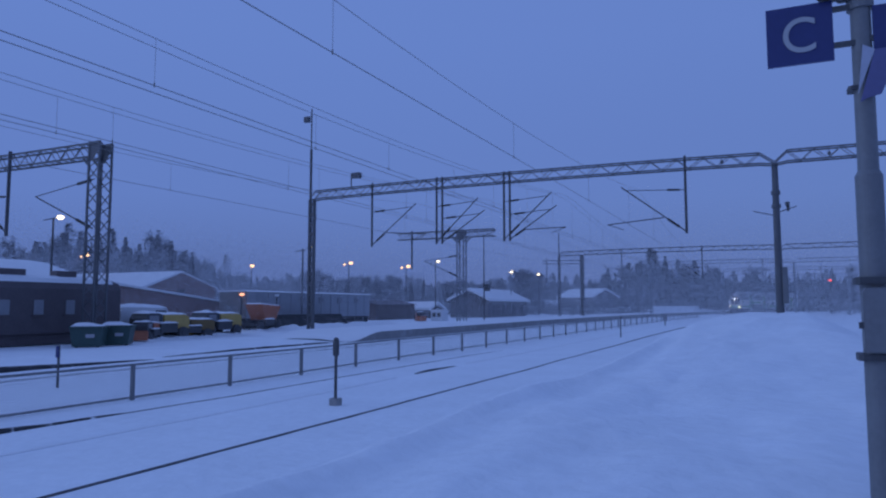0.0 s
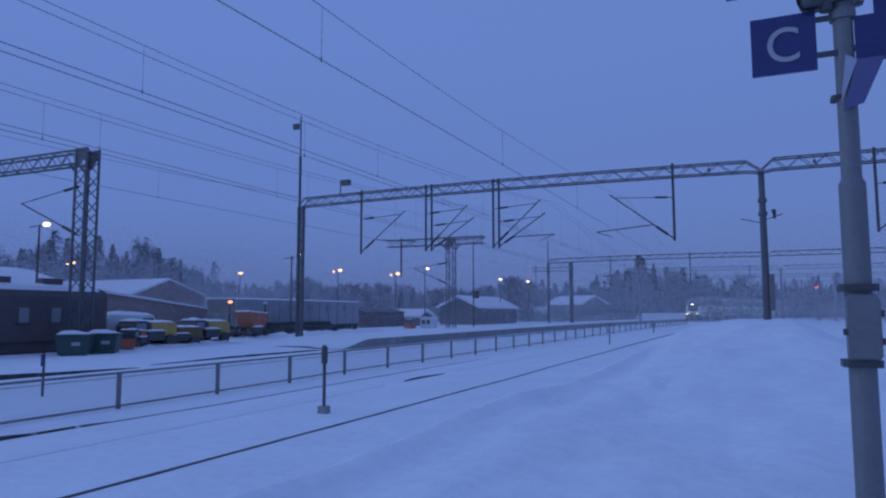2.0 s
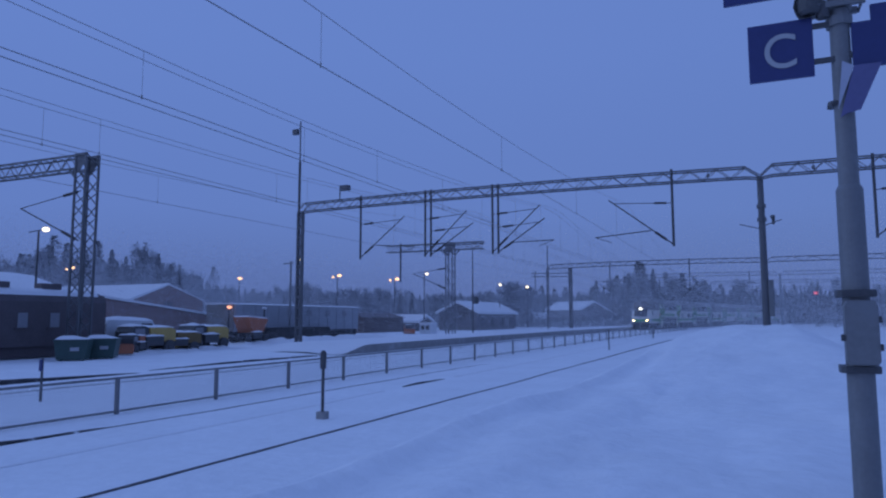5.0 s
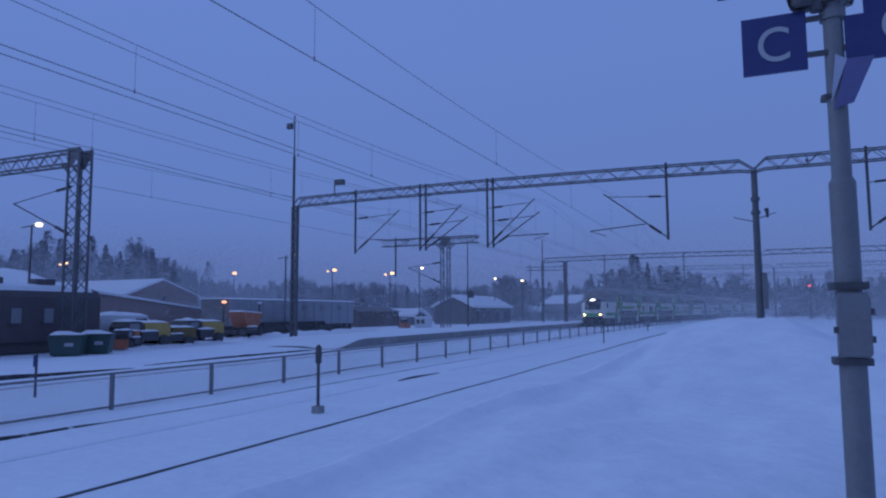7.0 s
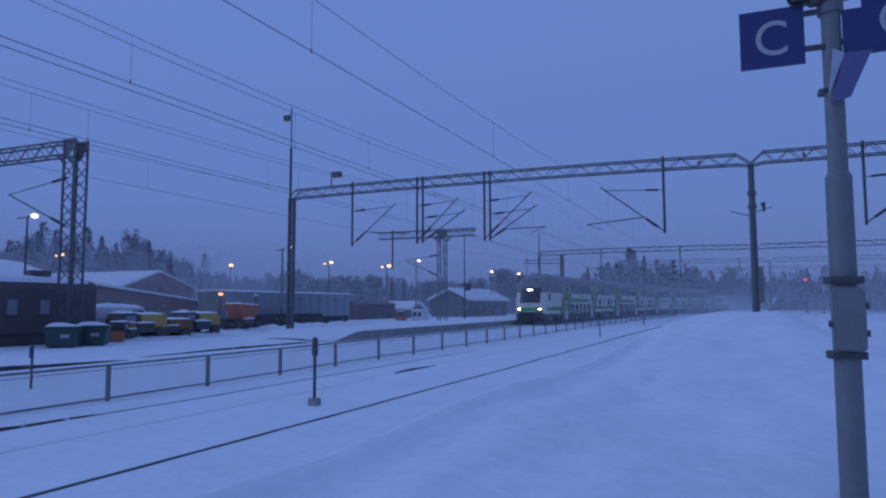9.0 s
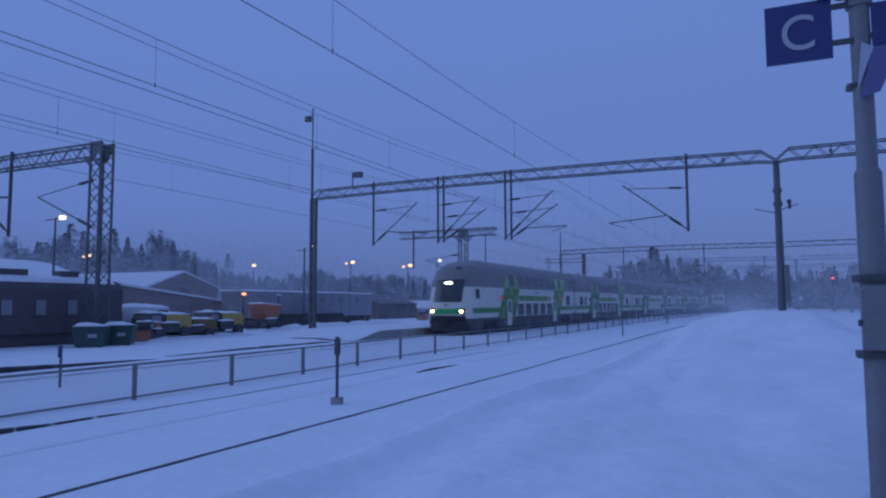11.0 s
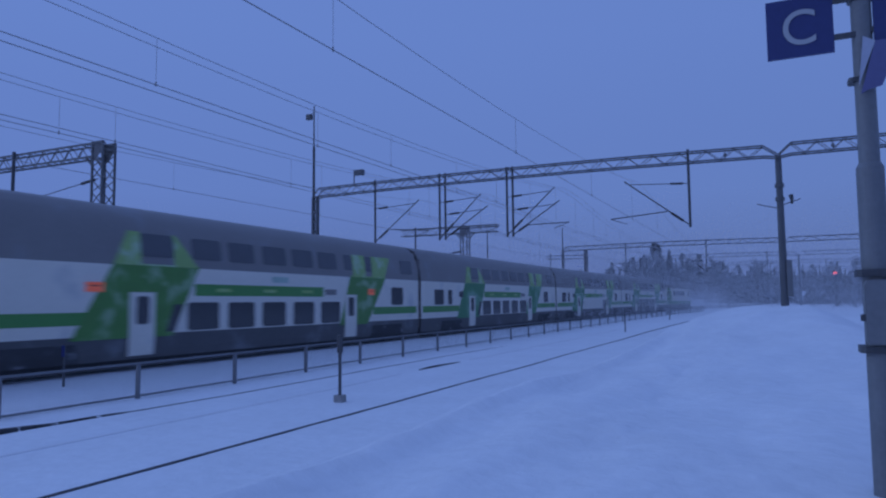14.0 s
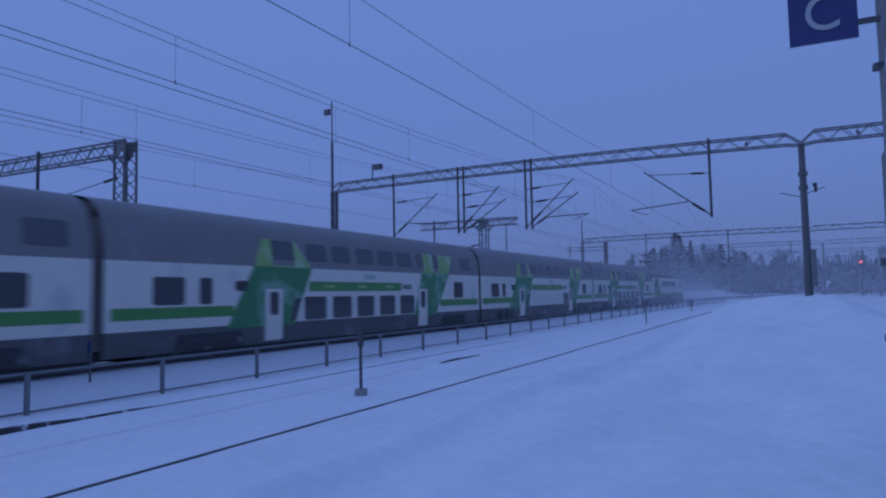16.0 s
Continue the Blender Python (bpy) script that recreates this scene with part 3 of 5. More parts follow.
part("plate", Shape().box(-0.05, 0.05, -0.05, -0.03, 0.72, 1.0), SIGNBLUE, mk2)
mk3 = thing("marker_post", "bare thin dark post standing in the snow", "marker post", pose(-8.17, 44.3, climb(44.3)))
part("post", Shape().tube((0, 0, -0.1), (0, 0, 1.3), 0.035), DARKSTEEL, mk3)
mk4 = thing("marker_post", "short post with a pale grey box in the snow", "marker post", pose(-8.75, 71.0, climb(71.0)))
part("post", Shape().tube((0, 0, -0.1), (0, 0, 0.95), 0.05), DARKSTEEL, mk4)
part("box", Shape().box(-0.22, 0.22, -0.12, 0.12, 0.5, 1.05, 0.03), PALESTEEL, mk4)


# ------------------------------------------------------------------ the platform's sign pole
PX, PY = 0.775, 6.3
pole = thing("sign_pole", "grey painted steel lamp pole with clamps and a junction box", "pole", pose(PX, PY, 0.4))
part("shaft", Shape().tube((0, 0, 0), (0, 0, 2.60), 0.1, 0.098, 24).tube((0, 0, 2.60), (0, 0, 2.64), 0.098, 0.077, 24), POLEPAINT, pole)
part("upper_shaft", Shape().tube((0, 0, 2.63), (0, 0, 6.5), 0.075, 0.071, 24), POLEPAINT, pole)
for z in (1.74, 1.15):
    part("clamp", Shape().box(-0.14, 0.13, -0.13, 0.13, z, z + 0.055, 0.03), DARKSTEEL, pole)
jb = part("junction_box", Shape().prism([(-0.09, 1.22), (0.09, 1.22), (0.11, 1.25), (0.11, 1.67), (0.085, 1.71), (-0.085, 1.71), (-0.11, 1.67), (-0.11, 1.25)], -0.24, -0.09, "y"), POLEPAINT, pole, "grey junction box with rounded corners")
part("lid", Shape().prism([(-0.085, 1.23), (0.085, 1.23), (0.105, 1.255), (0.105, 1.665), (0.08, 1.7), (-0.08, 1.7), (-0.105, 1.665), (-0.105, 1.255)], -0.246, -0.236, "y"), POLEPAINT, jb)
for z in (1.33, 1.54):
    part("hinge", Shape().box(0.105, 0.135, -0.22, -0.18, z, z + 0.05), DARKSTEEL, jb)
part("latch", Shape().box(-0.14, -0.105, -0.22, -0.18, 1.4, 1.45), DARKSTEEL, jb)
part("clamp", Shape().box(-0.115, 0.02, -0.06, 0.085, 3.295, 3.33, 0.02), DARKSTEEL, pole)


def letter(text, size, name, mat, parent, m):
    cu = bpy.data.curves.new(name, "FONT")
    cu.body, cu.size, cu.extrude, cu.align_x, cu.align_y = text, size, 0.004, "CENTER", "CENTER"
    cu.offset = 0.001
    tmp = bpy.data.objects.new(name, cu)
    scene.collection.objects.link(tmp)
    me = bpy.data.meshes.new_from_object(tmp.evaluated_get(bpy.context.evaluated_depsgraph_get()))
    bpy.data.objects.remove(tmp)
    me.materials.clear()
    me.materials.append(mat)
    ob = new(name, me)
    ob.parent = parent
    ob.matrix_basis = m
    return ob


sg = thing("sector_sign", "dark blue sector sign with a white letter C", "sign", pose(PX, PY, 0), group="sector signs")
part("plate", Shape().box(-0.69, -0.2, -0.06, -0.03, 3.96, 4.455), SIGNBLUE, sg)
letter("C", 0.42, "letter", SIGNWHITE, sg, pose(-0.448, -0.066, 4.185, 90, 0, 0) @ Matrix.Diagonal((0.92, 1, 1, 1)))
for z in (4.08, 4.38):
    part("bracket", Shape().bar((-0.22, -0.045, z), (0.0, -0.045, z), 0.022, 0.045), DARKSTEEL, sg)
sg2 = thing("sector_sign", "second dark blue sector sign on the pole's other side", "sign", pose(PX, PY, 0), group="sector signs")
part("plate", Shape().prism([(0.075, 3.98), (0.72, 3.98), (0.72, 4.49), (0.215, 4.49), (0.215, 4.36), (0.075, 4.36)], -0.06, -0.03, "y"), SIGNBLUE, sg2)
letter("C", 0.42, "letter", SIGNWHITE, sg2, pose(0.445, -0.066, 4.22, 90, 0, 0) @ Matrix.Diagonal((0.88, 1, 1, 1)))
part("bracket", Shape().bar((0.0, -0.045, 4.1), (0.1, -0.045, 4.1), 0.022, 0.045), DARKSTEEL, sg2)
# a folded panel behind, seen from below
sg3 = thing("hanging_sign", "violet-blue folded sign panel with a pale edge clamped to the pole", "sign", pose(PX, PY, 0))
part("panel", Shape().prism([(-0.045, 3.57), (0.01, 3.6), (0.1, 3.62), (0.26, 3.98), (0.07, 3.98)], -0.13, -0.115, "y"), material("sign_back", (0.12, 0.12, 0.25), 0.5, 0, 20, 0.1, 0.02), sg3)
part("edge_panel", Shape().prism([(-0.055, 3.64), (0.07, 3.98), (-0.01, 4.03)], -0.128, -0.112, "y"), material("sign_edge", (0.4, 0.42, 0.5), 0.5, 0, 20, 0.1, 0.02), sg3)
cl = thing("pole_fittings", "lamp housing, clamps and cable loops on the pole", "fittings", pose(PX, PY, 0))
part("clamp", Shape().tube((0, 0, 4.36), (0, 0, 4.44), 0.098, n=14).tube((0, 0, 4.5), (0, 0, 4.56), 0.1, n=14), POLEPAINT, cl)
part("bracket", Shape().box(-0.17, 0.18, -0.12, -0.075, 4.5, 4.55, 0.01).box(-0.14, 0.15, 0.075, 0.12, 4.5, 4.55, 0.01), POLEPAINT, cl)
for xb in (-0.15, 0.16):
    part("bolt", Shape().tube((xb, -0.145, 4.525), (xb, 0.14, 4.525), 0.012, n=8), STEEL, cl)
part("housing", Shape().tube((-0.21, -0.05, 4.5), (-0.21, -0.05, 4.86), 0.105, 0.1, 20).tube((-0.21, -0.05, 4.47), (-0.21, -0.05, 4.5), 0.085, 0.105, 20).tube((-0.12, -0.07, 4.43), (-0.12, -0.07, 4.56), 0.05, 0.055, 14), DARKSTEEL, cl)
lp = Shape()
for k in range(3):
    for i in range(12):
        a, b = math.pi * 2 * i / 12, math.pi * 2 * (i + 1) / 12
        r = 0.06 + 0.015 * k
        lp.tube((-0.24 + r * math.cos(a), -0.06 - 0.02 * k, 4.55 + r * 1.2 * math.sin(a)), (-0.24 + r * math.cos(b), -0.06 - 0.02 * k, 4.55 + r * 1.2 * math.sin(b)), 0.008, n=5)
part("cable_loop", lp, CABLE, cl)
sg4 = thing("platform_sign", "edge of a dark blue sign higher on the pole", "sign", pose(PX, PY, 0))
part("plate", Shape().box(-0.87, -0.1, -0.06, -0.03, 4.675, 5.0), SIGNBLUE, sg4)


# ------------------------------------------------------------------ the train
SEC = [(1.55, 0.36), (1.585, 0.6), (1.6, 1.1), (1.6, 3.2), (1.555, 3.7), (1.47, 4.25), (1.3, 4.65), (1.0, 4.93), (0.55, 5.12), (0.0, 5.2)]


def half(z):
    for (x0, z0), (x1, z1) in zip(SEC, SEC[1:]):
        if z <= z1:
            return x0 + (x1 - x0) * max(0.0, (z - z0)) / (z1 - z0)
    return 0.0


def nose(x, z):
    """How far the sloping cab front lies back of its foremost line."""
    pts = [(0.3, 0.35), (0.75, 0.12), (1.2, 0.0), (2.1, 0.08), (3.65, 0.62), (4.15, 1.0), (4.6, 1.7), (4.9, 2.6), (5.1, 3.8), (5.2, 5.0)]
    y = pts[-1][1]
    for (a, u), (b, v) in zip(pts, pts[1:]):
        if z <= b:
            y = u + (v - u) * max(0, z - a) / (b - a)
            break
    return y + 0.75 * (abs(x) / 1.6) ** 3.2


LEN = 26.4
PITCH = 26.65


class Side:
    """Panels that lie on the car's flank, y counted from its front end."""

    def __init__(self, front, cab=False):
        self.front, self.cab = front, cab

    def y(self, y):
        return y + self.front

    def panel(self, b0, b1, t0, t1, z0, z1, side=1, out=0.008, thick=0.03, n=6, round_=0.0):
        """A flat piece with slanting ends: b0, b1 at its foot, t0, t1 at its head."""
        sh, rows = Shape(), []
        zs = [z0 + (z1 - z0) * i / n for i in range(n + 1)]
        if round_:
            zs = [z0, z0 + round_ * 0.3, z0 + round_, (z0 + z1) / 2, z1 - round_, z1 - round_ * 0.3, z1]
        for z in zs:
            u = (z - z0) / (z1 - z0)
            a, b = b0 + (t0 - b0) * u, b1 + (t1 - b1) * u
            if round_:
                d = min(z - z0, z1 - z)
                cut = round_ - math.sqrt(max(0, round_ ** 2 - (round_ - min(d, round_)) ** 2))
                a, b = a + cut, b - cut
            x = half(z) + out
            rows.append([(side * (x - thick), self.y(a), z), (side * x, self.y(a), z), (side * x, self.y(b), z), (side * (x - thick), self.y(b), z)])
        return sh.grid(rows)

    def pane(self, a, b, z0, z1, side=1, out=0.012):
        return self.panel(a, b, a, b, z0, z1, side, out, round_=0.1)


def shell(y0, y1, zs, cab, over=False):
    """A strip of the body's skin over the heights zs, on both flanks; over: joined across the roof."""
    sh = Shape()

    def row(x, z):
        a = y0 + (nose(x, z) if cab else 0.0)
        return [(x, a, z), (x, max(a + 0.01, min(y1, y0 + 5.9)), z), (x, y1, z)]
    right = [row(half(z), z) for z in zs]
    left = [row(-half(z), z) for z in zs]
    if over:
        sh.grid(right + left[::-1][1:])
    else:
        sh.grid(right).grid(left)
    return sh


def face(y, zs, cab, front=True, off=0.0, x0=None, x1=None, n=12):
    """The end wall, or a patch of it, over the heights zs."""
    rows = []
    for z in zs:
        h = half(z)
        a, b = (-h if x0 is None else max(-h, x0)), (h if x1 is None else min(h, x1))
        rows.append([(a + (b - a) * i / n, y + (nose(a + (b - a) * i / n, z) if cab else 0.0) + off, z) for i in range(n + 1)])
    return Shape().grid(rows)


def steps(a, b, n):
    return [a + (b - a) * i / n for i in range(n + 1)]


Z_DARK, Z_WHITE, Z_GREY = [0.36, 0.6, 1.1], [1.1, 1.6, 2.1, 2.6, 3.2], [3.2, 3.45, 3.7, 3.95, 4.25, 4.45, 4.65, 4.8, 4.93, 5.05, 5.12, 5.17, 5.2]


def bogie(parent, y):
    b = part("bogie", Shape().box(-1.15, 1.15, y - 1.7, y + 1.7, 0.45, 0.72, 0.1).box(1.0, 1.28, y - 1.5, y + 1.5, 0.42, 0.62).box(-1.28, -1.0, y - 1.5, y + 1.5, 0.42, 0.62), T_BLACK, parent)
    for yy in (y - 1.25, y + 1.25):
        for e in (-1, 1):
            part("wheel", Shape().tube((e * 0.7, yy, 0.46), (e * 0.84, yy, 0.46), 0.46, n=18).tube((e * 0.84, yy, 0.46), (e * 1.1, yy, 0.46), 0.16, n=10), RAILST, b)


def coach(cab, windows=True, label="white, green and grey double-deck railway coach with snow-dusted flanks"):
    """One double-deck coach; y runs from its leading end at -LEN/2 to its trailing end."""
    car = thing("railway_coach" if not cab else "control_coach", label, "railway coach", group="train")
    y0, y1 = -LEN / 2 + (0.0 if cab else 0.06), LEN / 2 - 0.06
    part("skirt", shell(y0, y1, Z_DARK, cab), T_DARK, car)
    part("body", shell(y0, y1, Z_WHITE, cab), T_WHITE, car)
    part("roof", shell(y0, y1, Z_GREY, cab, True), T_GREY, car, smooth=True)
    for z0, z1, mat in ((0.36, 1.1, T_DARK), (1.1, 3.2, T_WHITE), (3.2, 5.2, T_GREY)):
        if cab:
            part("cab_front", face(y0, steps(z0, z1, 10), True), mat, car)
        else:
            part("end_wall", face(y0, steps(z0, z1, 6), False), T_DARK, car)
        part("end_wall", face(y1, steps(z0, z1, 6), False), T_DARK, car)
    # underframe, made low and wide so its black stands for shade below
    part("underframe", Shape().box(-1.38, 1.38, y0 + 1.6, y1 + 0.3, 0.12, 0.5, 0.04), T_BLACK, car)
    s = Side(-LEN / 2)
    d = 0.55 if cab else 0.0
    for e in (1, -1):
        # bands
        if cab:
            part("green_band", s.panel(0.8, 5.9 + d, 0.8, 5.9 + d, 1.43, 1.79, e), T_GREEN, car)
        else:
            part("green_band", s.panel(0.3, 5.2, 0.3, 5.2, 1.43, 1.79, e), T_GREEN, car)
        part("green_band", s.panel(21.0 + d, 26.1, 21.0 + d, 26.1, 1.43, 1.79, e), T_GREEN, car)
        part("green_band", s.panel(9.4 + d, 16.8 + d, 9.4 + d, 16.8 + d, 2.28, 2.68, e), T_GREEN, car)
        part("name_plate", s.panel(13.4 + d, 14.4 + d, 13.4 + d, 14.4 + d, 2.82, 3.04, e), material("plate_pale", (0.38, 0.5, 0.42), 0.5) if "plate_pale" not in bpy.data.materials else bpy.data.materials["plate_pale"], car)
        for a in (10.4, 12.9, 15.3):
            part("band_lettering", s.panel(a + d, a + d + 0.75, a + d, a + d + 0.75, 2.42, 2.54, e, 0.012, n=2), T_LIME, car)
        part("band_emblem", s.panel(16.95 + d, 17.8 + d, 16.95 + d, 17.8 + d, 2.36, 2.6, e, 0.012, n=2), T_GREY, car)
        # leaf-green entrance zones
        for b0, b1, t0, t1, u0, u1, w0, w1 in ((4.85, 8.45, 6.2, 9.6, 6.75, 8.6, 7.2, 8.5), (18.1, 20.45, 18.95, 22.2, 19.2, 22.75, 20.3, 20.9)):
            part("leaf_print", s.panel(b0 + d, b1 + d, t0 + d, t1 + d, 1.0, 3.24, e, 0.014), T_LEAF if cab else T_EMERALD, car)
            part("leaf_print", s.panel(t0 + d + (0.25 if b0 > 10 else 0.0), w0 + d, u0 + d, w0 + d, 3.24, 4.26, e, 0.012), T_LIME, car)
            part("leaf_print", s.panel(w1 + d, t1 + d - 0.1, w1 + d, u1 + d, 3.24, 4.26, e, 0.012), T_LIME, car)
            part("snow_ledge", s.panel(t0 + d + 0.05, t1 + d - 0.1, t0 + d + 0.05, t1 + d - 0.1, 3.21, 3.26, e, 0.024, n=2), T_LIME, car)
            if b0 > 10:
                part("window", s.pane(18.5 + d, 19.15 + d, 3.5, 4.22, e), T_UPGLASS, car)
            else:
                part("window", s.panel(b1 - 0.25 + d, b1 + 0.1 + d, b1 + 0.05 + d, b1 + 0.45 + d, 1.14, 2.0, e, 0.02), T_GLASS, car)
            part("window", s.pane(w0 + d, w1 + d, 3.5, 4.22, e, 0.022), T_UPGLASS, car)
        # doors
        for a in (6.78, 18.5):
            dr = part("door", s.panel(a + d, a + d + 0.95, a + d, a + d + 0.95, 0.46, 2.38, e, 0.035, 0.06), T_WHITE, car, "white entrance door with a tall narrow window")
            part("window", s.pane(a + d + 0.24, a + d + 0.72, 1.4, 2.26, e, 0.043), T_GLASS, dr)
        # lower-deck windows
        for a, b in ((9.1, 10.55), (11.0, 12.4), (12.85, 14.25), (14.75, 16.15), (16.65, 18.1)):
            if windows:
                part("window", s.pane(a + d, b + d, 1.14, 2.06, e), T_GLASS, car)
        if not windows:
            part("window", s.pane(17.0, 18.3, 1.14, 2.0, e), T_GLASS, car)
        # upper-deck windows
        for a, b in ((9.3, 10.65), (11.05, 12.4), (12.9, 14.3), (14.7, 16.1), (16.5, 17.9)) + ((23.85, 25.1),):
            part("window", s.pane(a + d, b + d, 3.5, 4.22, e), T_UPGLASS, car)
        # end compartments
        part("window", s.pane(22.8 + d, 24.0 + d, 1.88, 2.78, e), T_GLASS, car)
        if not cab:
            for a, b in ((1.75, 3.0), (3.62, 4.18)):
                part("window", s.pane(a, b, 1.86, 2.74, e), T_GLASS, car)
            part("window", s.pane(5.25, 5.85, 2.3, 2.66, e, 0.02), T_GLASS, car)
        # destination displays
        # black panels laid on the skirt paint the shade of the bogie recesses
        for a, b in ((2.6, 5.7), (21.1 + d / 2, 24.3 + d / 2)):
            part("bogie_recess_shade", s.panel(a, b, a + 0.15, b - 0.15, 0.37, 0.9, e, 0.012), T_BLACK, car)
        if cab:
            for a in (20.5 + d, 5.85):
                dd = part("destination_display", s.panel(a, a + 0.56, a, a + 0.56, 2.38, 2.66, e, 0.03), L_DISPLAY, car, "lit red destination display")
                part("display_text", s.panel(a + 0.08, a + 0.48, a + 0.08, a + 0.48, 2.545, 2.575, e, 0.034, n=2), T_BLACK, dd)
            part("window", s.panel(1.4, 1.98, 1.25, 1.98, 2.4, 3.06, e), T_GLASS, car)
    if cab:
        part("windscreen", face(y0, steps(2.18, 3.68, 8), True, off=-0.02, x0=-1.04, x1=1.04), T_GLASS, car)
        part("green_band", face(y0, steps(1.38, 1.74, 3), True, off=-0.015, x0=-0.86, x1=0.86), T_FRESH, car)
        part("bumper", face(y0, steps(0.4, 1.3, 5), True, off=-0.03, x0=-1.3, x1=1.3), T_BLACK, car)
        part("snow_plough", Shape().prism([(-1.3, y0 + 0.95), (-0.9, y0 + 0.5), (0.0, y0 + 0.35), (0.9, y0 + 0.5), (1.3, y0 + 0.95), (1.3, y0 + 1.3), (-1.3, y0 + 1.3)], 0.1, 0.42), T_BLACK, car)
        part("front_apron", Shape().prism([(-1.42, y0 + 0.75), (-1.18, y0 + 0.12), (-0.5, y0 - 0.16), (0.5, y0 - 0.16), (1.18, y0 + 0.12), (1.42, y0 + 0.75)], 0.26, 0.92), T_BLACK, car)
        part("coupler", Shape().box(-0.25, 0.25, y0 - 0.5, y0 + 0.6, 0.75, 1.05, 0.05), T_BLACK, car)
        for e in (-1, 1):
            hl = part("headlight", Shape().ball((e * 1.02, y0 + nose(1.02, 1.56), 1.56), 0.145, 0.07, 0.088), L_HEAD, car)
            part("headlight_surround", face(y0, steps(1.38, 1.76, 2), True, off=-0.012, x0=e * 1.02 - 0.24, x1=e * 1.02 + 0.24), T_BLACK, car)
        part("top_light", Shape().ball((-0.13, y0 + nose(0.1, 3.45) - 0.03, 3.45), 0.135, 0.06, 0.07).ball((0.13, y0 + nose(0.1, 3.45) - 0.03, 3.45), 0.135, 0.06, 0.07), L_TOP, car)
        part("roof_vent", Shape().ball((0.3, y0 + nose(0.3, 4.5) - 0.02, 4.5), 0.26, 0.14, 0.07), T_DARK, car)
        part("front_emblem", face(y0, steps(1.95, 2.03, 2), True, off=-0.02, x0=-0.17, x1=0.17), T_GREY, car)
        part("wiper", Shape().bar((0.3, y0 + nose(0.3, 2.2) - 0.05, 2.2), (-0.4, y0 + nose(0.4, 2.9) - 0.05, 2.9), 0.03), CABLE, car)
    part("gangway", Shape().box(-1.5, 1.5, y1, y1 + 0.36, 0.6, 4.4, 0.03).box(-1.2, 1.2, y1, y1 + 0.36, 4.4, 4.85, 0.03), T_BELLOWS, car)
    bogie(car, -9.3)
    bogie(car, 9.3)
    return car


L_DISPLAY = glow("display_glow", (0.8, 0.16, 0.08), 0.12)
LOCO = 19.0


def locomotive():
    lo = thing("locomotive", "white and green electric locomotive pushing at the rear", "locomotive", group="train")
    h = LOCO / 2 - 0.3
    prof = [(-h, 1.1), (-h, 2.2), (-h + 0.9, 3.75), (h - 1.7, 3.75), (h - 0.25, 2.2), (h, 1.1)]
    part("body", Shape().prism(prof, -1.48, 1.48, "x"), T_WHITE, lo)
    part("skirt", Shape().box(-1.42, 1.42, -h, h, 0.4, 1.1, 0.15), T_DARK, lo)
    part("roof", Shape().box(-1.2, 1.2, -h + 1.1, h - 1.9, 3.75, 3.98, 0.2).box(-0.8, 0.8, -4, 4, 3.98, 4.25), T_GREY, lo)
    for e in (-1, 1):
        part("green_band", Shape().box(min(e * 1.47, e * 1.492), max(e * 1.47, e * 1.492), -h + 0.4, h - 0.4, 1.2, 1.65), T_GREEN, lo)
        part("green_panel", Shape().prism([(-h + 0.9, 1.65), (-h + 4.2, 1.65), (-h + 3.2, 3.72), (-h + 1.1, 3.72)], min(e * 1.47, e * 1.495), max(e * 1.47, e * 1.495), "x"), T_LEAF, lo)
        for y in (-h + 1.2, h - 2.6):
            part("window", Shape().box(min(e * 1.47, e * 1.5), max(e * 1.47, e * 1.5), y, y + 0.8, 2.4, 3.2), T_GLASS, lo)
        for k in range(5):
            part("grille", Shape().box(min(e * 1.47, e * 1.5), max(e * 1.47, e * 1.5), -4.2 + k * 1.7, -3.0 + k * 1.7, 2.6, 3.3), T_DARK, lo)
    part("windscreen", Shape().add([(-1.25, h - 0.33, 2.35), (1.25, h - 0.33, 2.35), (1.15, h - 1.5, 3.6), (-1.15, h - 1.5, 3.6)], [(0, 1, 2, 3)]), T_GLASS, lo)
    part("pantograph", Shape().bar((0, -5.5, 4.2), (0, -3.9, 5.2), 0.06).bar((0, -3.9, 5.2), (0, -5.0, 6.08), 0.05).bar((-0.8, -5.0, 6.09), (0.8, -5.0, 6.09), 0.05), DARKSTEEL, lo)
    bogie(lo, -5.5)
    bogie(lo, 5.5)
    return lo


control = coach(True, label="white, green and grey double-deck control coach with lit headlights")
second = coach(False)
third = coach(False, windows=False, label="white, green and grey service coach with few windows below")
fourth = copy_thing(second, pose(0, 0, 0))
loco = locomotive()
# leading end of each vehicle behind the train's headlights, half its length, its bogies' distance from its middle
TRAIN = [(control, -0.25, LEN, 9.3), (second, PITCH - 0.25, LEN, 9.3), (third, 2 * PITCH - 0.25, LEN, 9.3), (fourth, 3 * PITCH - 0.25, LEN, 9.3), (loco, 4 * PITCH - 0.25, LOCO, 5.5)]


def train_at(t):
    """Metres along the line at which the train's headlights stand."""
    u = (t - 12.0) / 4.0
    return 29.88 - 45.45 * u + 2.02 * u * u + 0.165 * u ** 3


